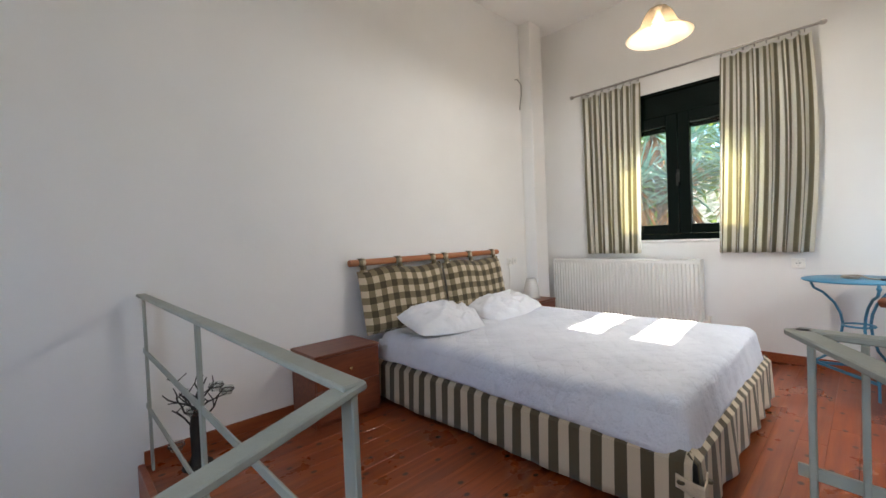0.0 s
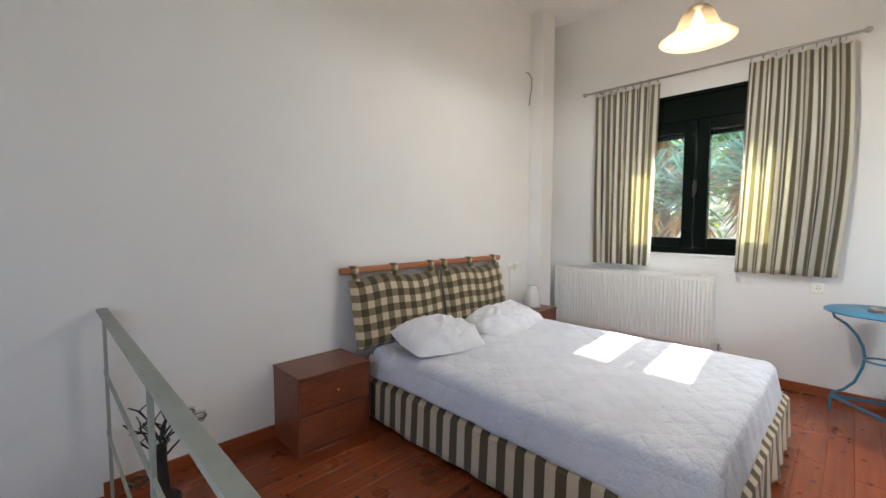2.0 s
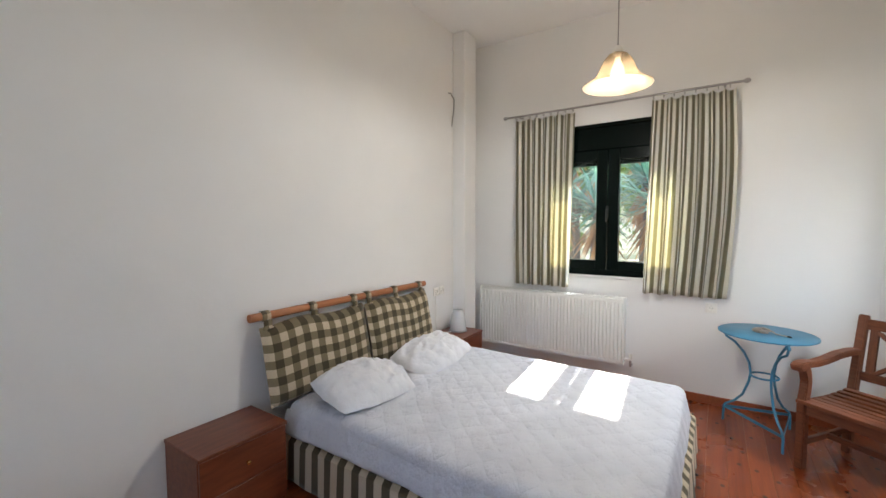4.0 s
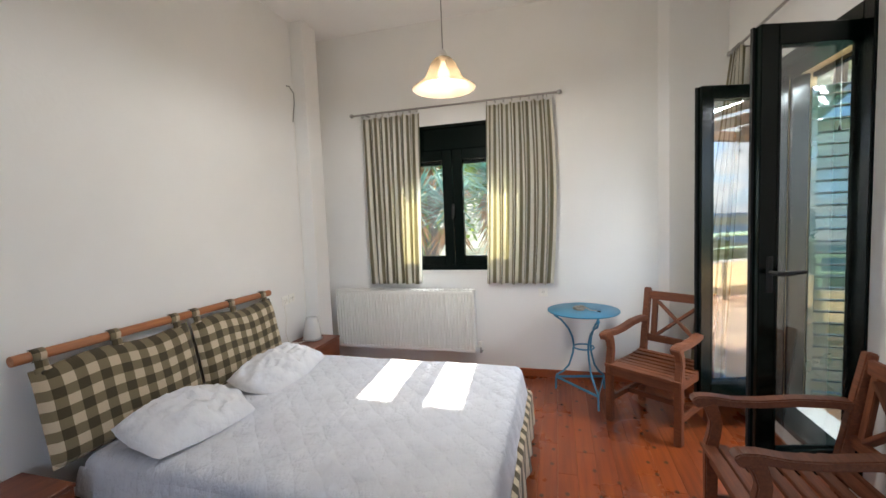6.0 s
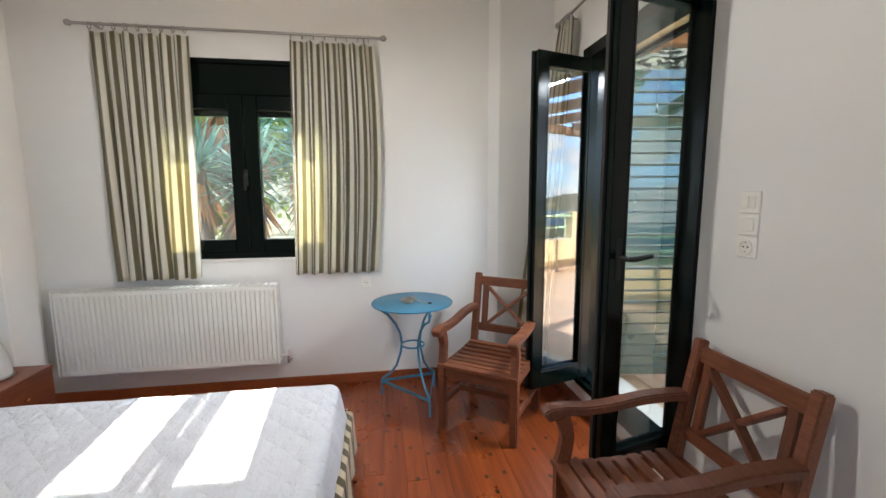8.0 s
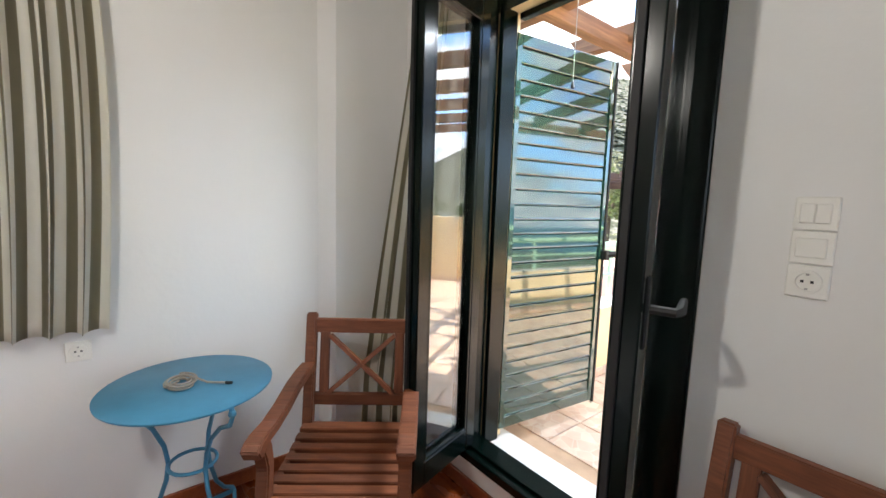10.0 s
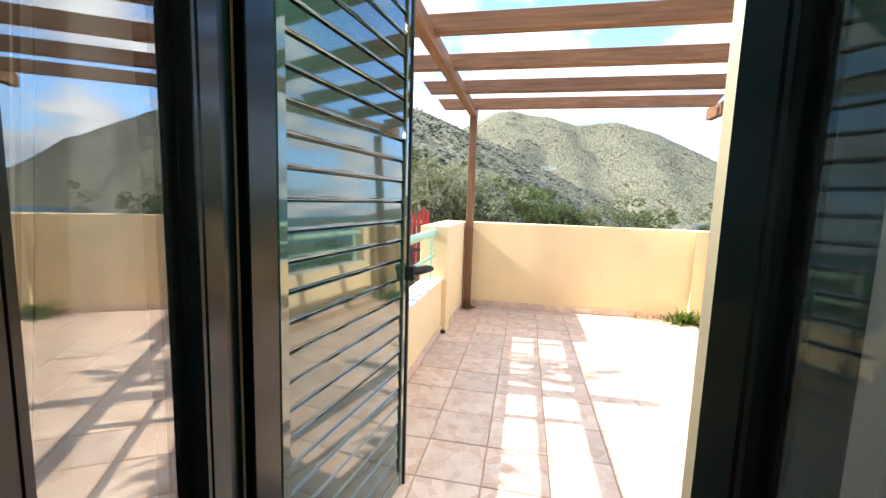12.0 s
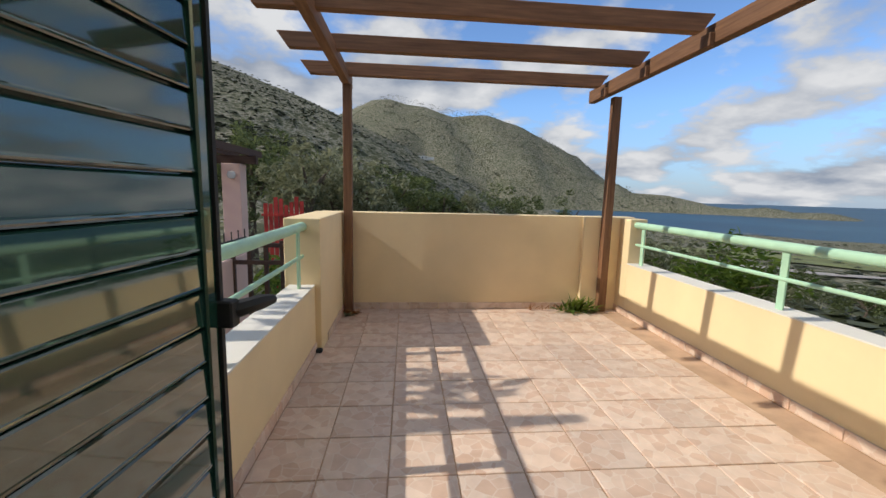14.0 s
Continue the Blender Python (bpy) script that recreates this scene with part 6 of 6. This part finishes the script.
# ---- yuccas outside the window ----
def yucca(x, y, z0, trunk, seed, label):
    rng = random.Random(seed)
    t = thing("yucca", (x, y, z0), label, "plant", "yuccas outside the window")
    top = Vector((x + rng.uniform(-0.1, 0.1), y + rng.uniform(-0.1, 0.1), z0 + trunk))
    part("trunk", tube([(x, y, z0), (x, y, z0 + trunk * 0.5), top], [0.09, 0.075, 0.07], 9), "bark", t, smooth=True)
    for name, mat, n, lo, hi in (("leaves", "yucca", 120, -25, 88), ("dry_leaves", "dry_leaf", 60, -80, -35)):
        bm = bmesh.new()
        for k in range(n):
            az, el = rng.uniform(0, 2 * math.pi), radians(rng.uniform(lo, hi))
            d = Vector((math.cos(az) * math.cos(el), math.sin(az) * math.cos(el), math.sin(el)))
            side = Vector((-math.sin(az), math.cos(az), 0))
            length = rng.uniform(0.50, 0.80) * (0.8 if name == "dry_leaves" else 1.0)
            p = top + Vector((0, 0, rng.uniform(-0.15, 0.05) - (0.15 if name == "dry_leaves" else 0)))
            droop = Vector((0, 0, -rng.uniform(0.02, 0.14)))
            pts = [p + d * 0.03, p + d * length * 0.5 + droop * 0.3, p + d * length + droop]
            rows = [[bm.verts.new(q + side * w * s) for s in (-1, 1)] for q, w in zip(pts, (0.016, 0.029, 0.002))]
            for a, b in zip(rows, rows[1:]):
                bm.faces.new((a[0], a[1], b[1], b[0]))
        part(name, bm, mat, t, "dry hanging brown leaves" if name == "dry_leaves" else "stiff pointed green leaves")
    return t


YG = -0.45
for x, y, tr, seed in ((6.0, 2.75, 2.2, 1), (6.25, 3.45, 2.35, 2), (5.95, 2.1, 2.3, 3), (6.9, 3.1, 2.9, 4), (6.8, 2.3, 2.7, 5), (7.2, 4.0, 2.4, 6), (6.5, 1.4, 2.2, 7), (7.6, 3.6, 3.4, 8), (7.8, 2.5, 3.5, 9)):
    yucca(x, y, YG, tr, seed, "tall spiky yucca with dry leaves under its crown")
solo("planting_bed", box(4.9, 12.0, -0.6, 9.0, -3.3, YG + 0.02), "stone", "raised stony planting bed beside the house", "planting bed", kind="structure")
for x, y, h, sp, seed in ((9.6, 4.4, 4.6, 1.7, 41), (9.4, 2.4, 4.4, 1.6, 42), (10.0, 6.2, 4.6, 1.8, 43), (9.2, 0.6, 4.2, 1.6, 44)):
    tree(x, y, h, sp, "bright_leaf", seed, "sunlit green shrub behind the yuccas", 22, 60, 0.15, YG)

# ---- the neighbour's terrace ----
nb = thing("neighbour_pillar", (6.75, -9.6, -3.4), "pink rendered pillar with a round white lamp", "pillar")
part("shaft", box(6.55, 6.94, -9.75, -9.40, -3.4, 1.95), "pink", nb, bevel=0.01)
part("wall_lamp", capped([(0.01, 0.0), (0.07, 0.02), (0.09, 0.08), (0.07, 0.15), (0.01, 0.17)], (6.72, -9.37, 1.62), 16), "frosted", nb, "round white wall lamp", smooth=True)
np_ = thing("neighbour_pergola", (8.3, -9.6, 1.95), "dark weathered timber pergola on the pink pillar", "pergola")
part("beam", box(6.25, 11.0, -9.66, -9.50, 1.95, 2.13), "old_wood", np_)
for k in range(9):
    part("rafter", box(6.35 + 0.5 * k, 6.45 + 0.5 * k, -10.2, -7.6, 2.13, 2.27), "old_wood", np_)
low_wall = thing("neighbour_wall", (7.8, -8.0, -3.4), "pinkish low garden wall with a metal railing", "wall")
part("wall", box(6.2, 8.6, -8.9, -7.2, -3.4, 0.12), "pink", low_wall, bevel=0.01)
part("wall_railing", tube([(6.3, -8.9, 0.42), (6.3, -7.2, 0.42)], 0.02, 8), "black_iron", low_wall)
for k in range(6):
    part("rail_post", tube([(6.3, -8.85 + 0.32 * k, 0.12), (6.3, -8.85 + 0.32 * k, 0.60)], 0.012, 6), "black_iron", low_wall)
trellis = thing("garden_trellis", (5.9, -8.2, -3.4), "weathered dark wooden trellis beyond the parapet", "trellis")
for k in range(5):
    part("upright", bar((5.0 + 0.30 * k, -8.0, -3.4), (5.0 + 0.30 * k, -8.0, 0.50 - 0.04 * k), 0.07, 0.07), "old_wood", trellis)
for z in (0.05, 0.38):
    part("crossbar", bar((4.7, -7.98, z), (6.15, -7.98, z), 0.05, 0.08), "old_wood", trellis)
rf = thing("red_fence", (7.0, -13.6, -3.6), "red painted slatted fence in the neighbouring garden", "fence")
for k in range(8):
    part("slat", bar((6.3 + 0.16 * k, -13.6 - 0.1 * math.sin(k), -3.6), (6.3 + 0.16 * k + 0.02, -13.6, 1.05 + 0.14 * math.sin(k * 1.7)), 0.12, 0.03, up=(0, 1, 0)), "red", rf)
part("fence_rail", bar((6.2, -13.55, 0.6), (7.55, -13.55, 0.6), 0.04, 0.07), "red", rf)


def shrub(x, y, z0, r, h, mat, seed, label, blades=420, leaf=0.07):
    rng = random.Random(seed)
    t = thing("shrub", (x, y, z0), label, "shrub", "garden shrubs")
    bm = bmesh.new()
    for k in range(9):
        foliage(bm, Vector((x + rng.gauss(0, r * 0.5), y + rng.gauss(0, r * 0.5), z0 + h * rng.uniform(0.35, 0.85))), r * rng.uniform(0.4, 0.65), blades // 9, leaf, rng)
    part("leaves", bm, mat, t)
    bm = bmesh.new()
    for k in range(6):
        a = k * 1.05
        tube([(x, y, z0), (x + 0.4 * r * math.cos(a), y + 0.4 * r * math.sin(a), z0 + h * 0.7)], [0.03, 0.012], 5, bm)
    part("stems", bm, "bark", t)
    return t


for x, y, r, h, mat, seed in ((7.6, -10.8, 0.7, 4.5, "bright_leaf", 51), (6.3, -10.9, 0.6, 4.2, "bright_leaf", 52), (5.9, -9.9, 0.5, 3.4, "bright_leaf", 53), (8.6, -13.5, 1.2, 5.0, "olive_leaf", 54), (5.6, -15.5, 1.2, 4.2, "olive_leaf", 55)):
    shrub(x, y, -3.5, r, h, mat, seed, "leafy green garden shrub", 560, 0.09)
HX, HY, HZ = at_bearing(-2.0, 3.2, 520)
HZ = land(HX, HY) - 1.0
house = thing("far_house", (HX, HY, HZ), "small white house far off on the hillside", "house")
part("walls", box(HX - 7, HX + 7, HY - 5, HY + 5, HZ, HZ + 4.5), "cream_white", house)
part("annex", box(HX - 15, HX - 7.2, HY - 4, HY + 4, HZ, HZ + 3.4), "cream_white", house)
for k in range(3):
    part("window", box(HX - 5.5 + 4.2 * k, HX - 4 + 4.2 * k, HY + 5.01, HY + 5.2, HZ + 2, HZ + 3.6), "green", house)

# ---- weeds on the terrace ----
def weed(x, y, n, reach, mat, seed, label, width=0.012, up=0.5):
    rng = random.Random(seed)
    t = thing("weed", (x, y, TZ), label, "weed", "weeds along the wall")
    bm = bmesh.new()
    for k in range(n):
        az = rng.uniform(0, 2 * math.pi)
        el = rng.uniform(up * 0.4, min(1.45, up * 2.2))
        length = reach * rng.uniform(0.5, 1.0)
        d = Vector((math.cos(az) * math.cos(el), math.sin(az) * math.cos(el), math.sin(el)))
        d.y = abs(d.y) * 0.9
        side = Vector((-math.sin(az), math.cos(az), 0.0))
        p = Vector((x + rng.gauss(0, reach * 0.25), y + abs(rng.gauss(0, 0.02)), TZ))
        pts = [p, p + d * length * 0.5, p + d * length - Vector((0, 0, length * 0.15))]
        rows = [[bm.verts.new(q + side * w * s) for s in (-1, 1)] for q, w in zip(pts, (width * 0.4, width, width * 0.15))]
        for a, b in zip(rows, rows[1:]):
            bm.faces.new((a[0], a[1], b[1], b[0]))
    part("leaves", bm, mat, t)
    return t


weed(0.98, TY + 0.10, 110, 0.30, "bright_leaf", 61, "tuft of fresh green weed at the wall's foot", 0.016, 0.6)
weed(0.78, TY + 0.12, 40, 0.13, "olive_leaf", 62, "low grey-green weed beside the post", 0.012, 0.4)
weed(1.30, TY + 0.04, 9, 0.18, "dry_leaf", 63, "thin reddish weed growing from the joint", 0.008, 0.9)
weed(1.48, TY + 0.04, 8, 0.15, "dry_leaf", 64, "thin reddish weed growing from the joint", 0.008, 0.9)
weed(1.14, TY + 0.04, 8, 0.16, "dry_leaf", 65, "thin reddish weed growing from the joint", 0.008, 0.9)
weed(3.55, TY + 0.16, 45, 0.12, "dry_leaf", 66, "withered brown weed at the foot of the post", 0.014, 0.4)
weed(3.58, TY + 0.26, 18, 0.10, "olive_leaf", 67, "small grey-green weed in the terrace corner", 0.012, 0.5)
solo("drain_stone", box(3.655, 3.712, -3.497, -3.44, TZ, TZ + 0.03), "black_iron", "dark drain hole at the pier's foot", "drain", bevel=0.008)
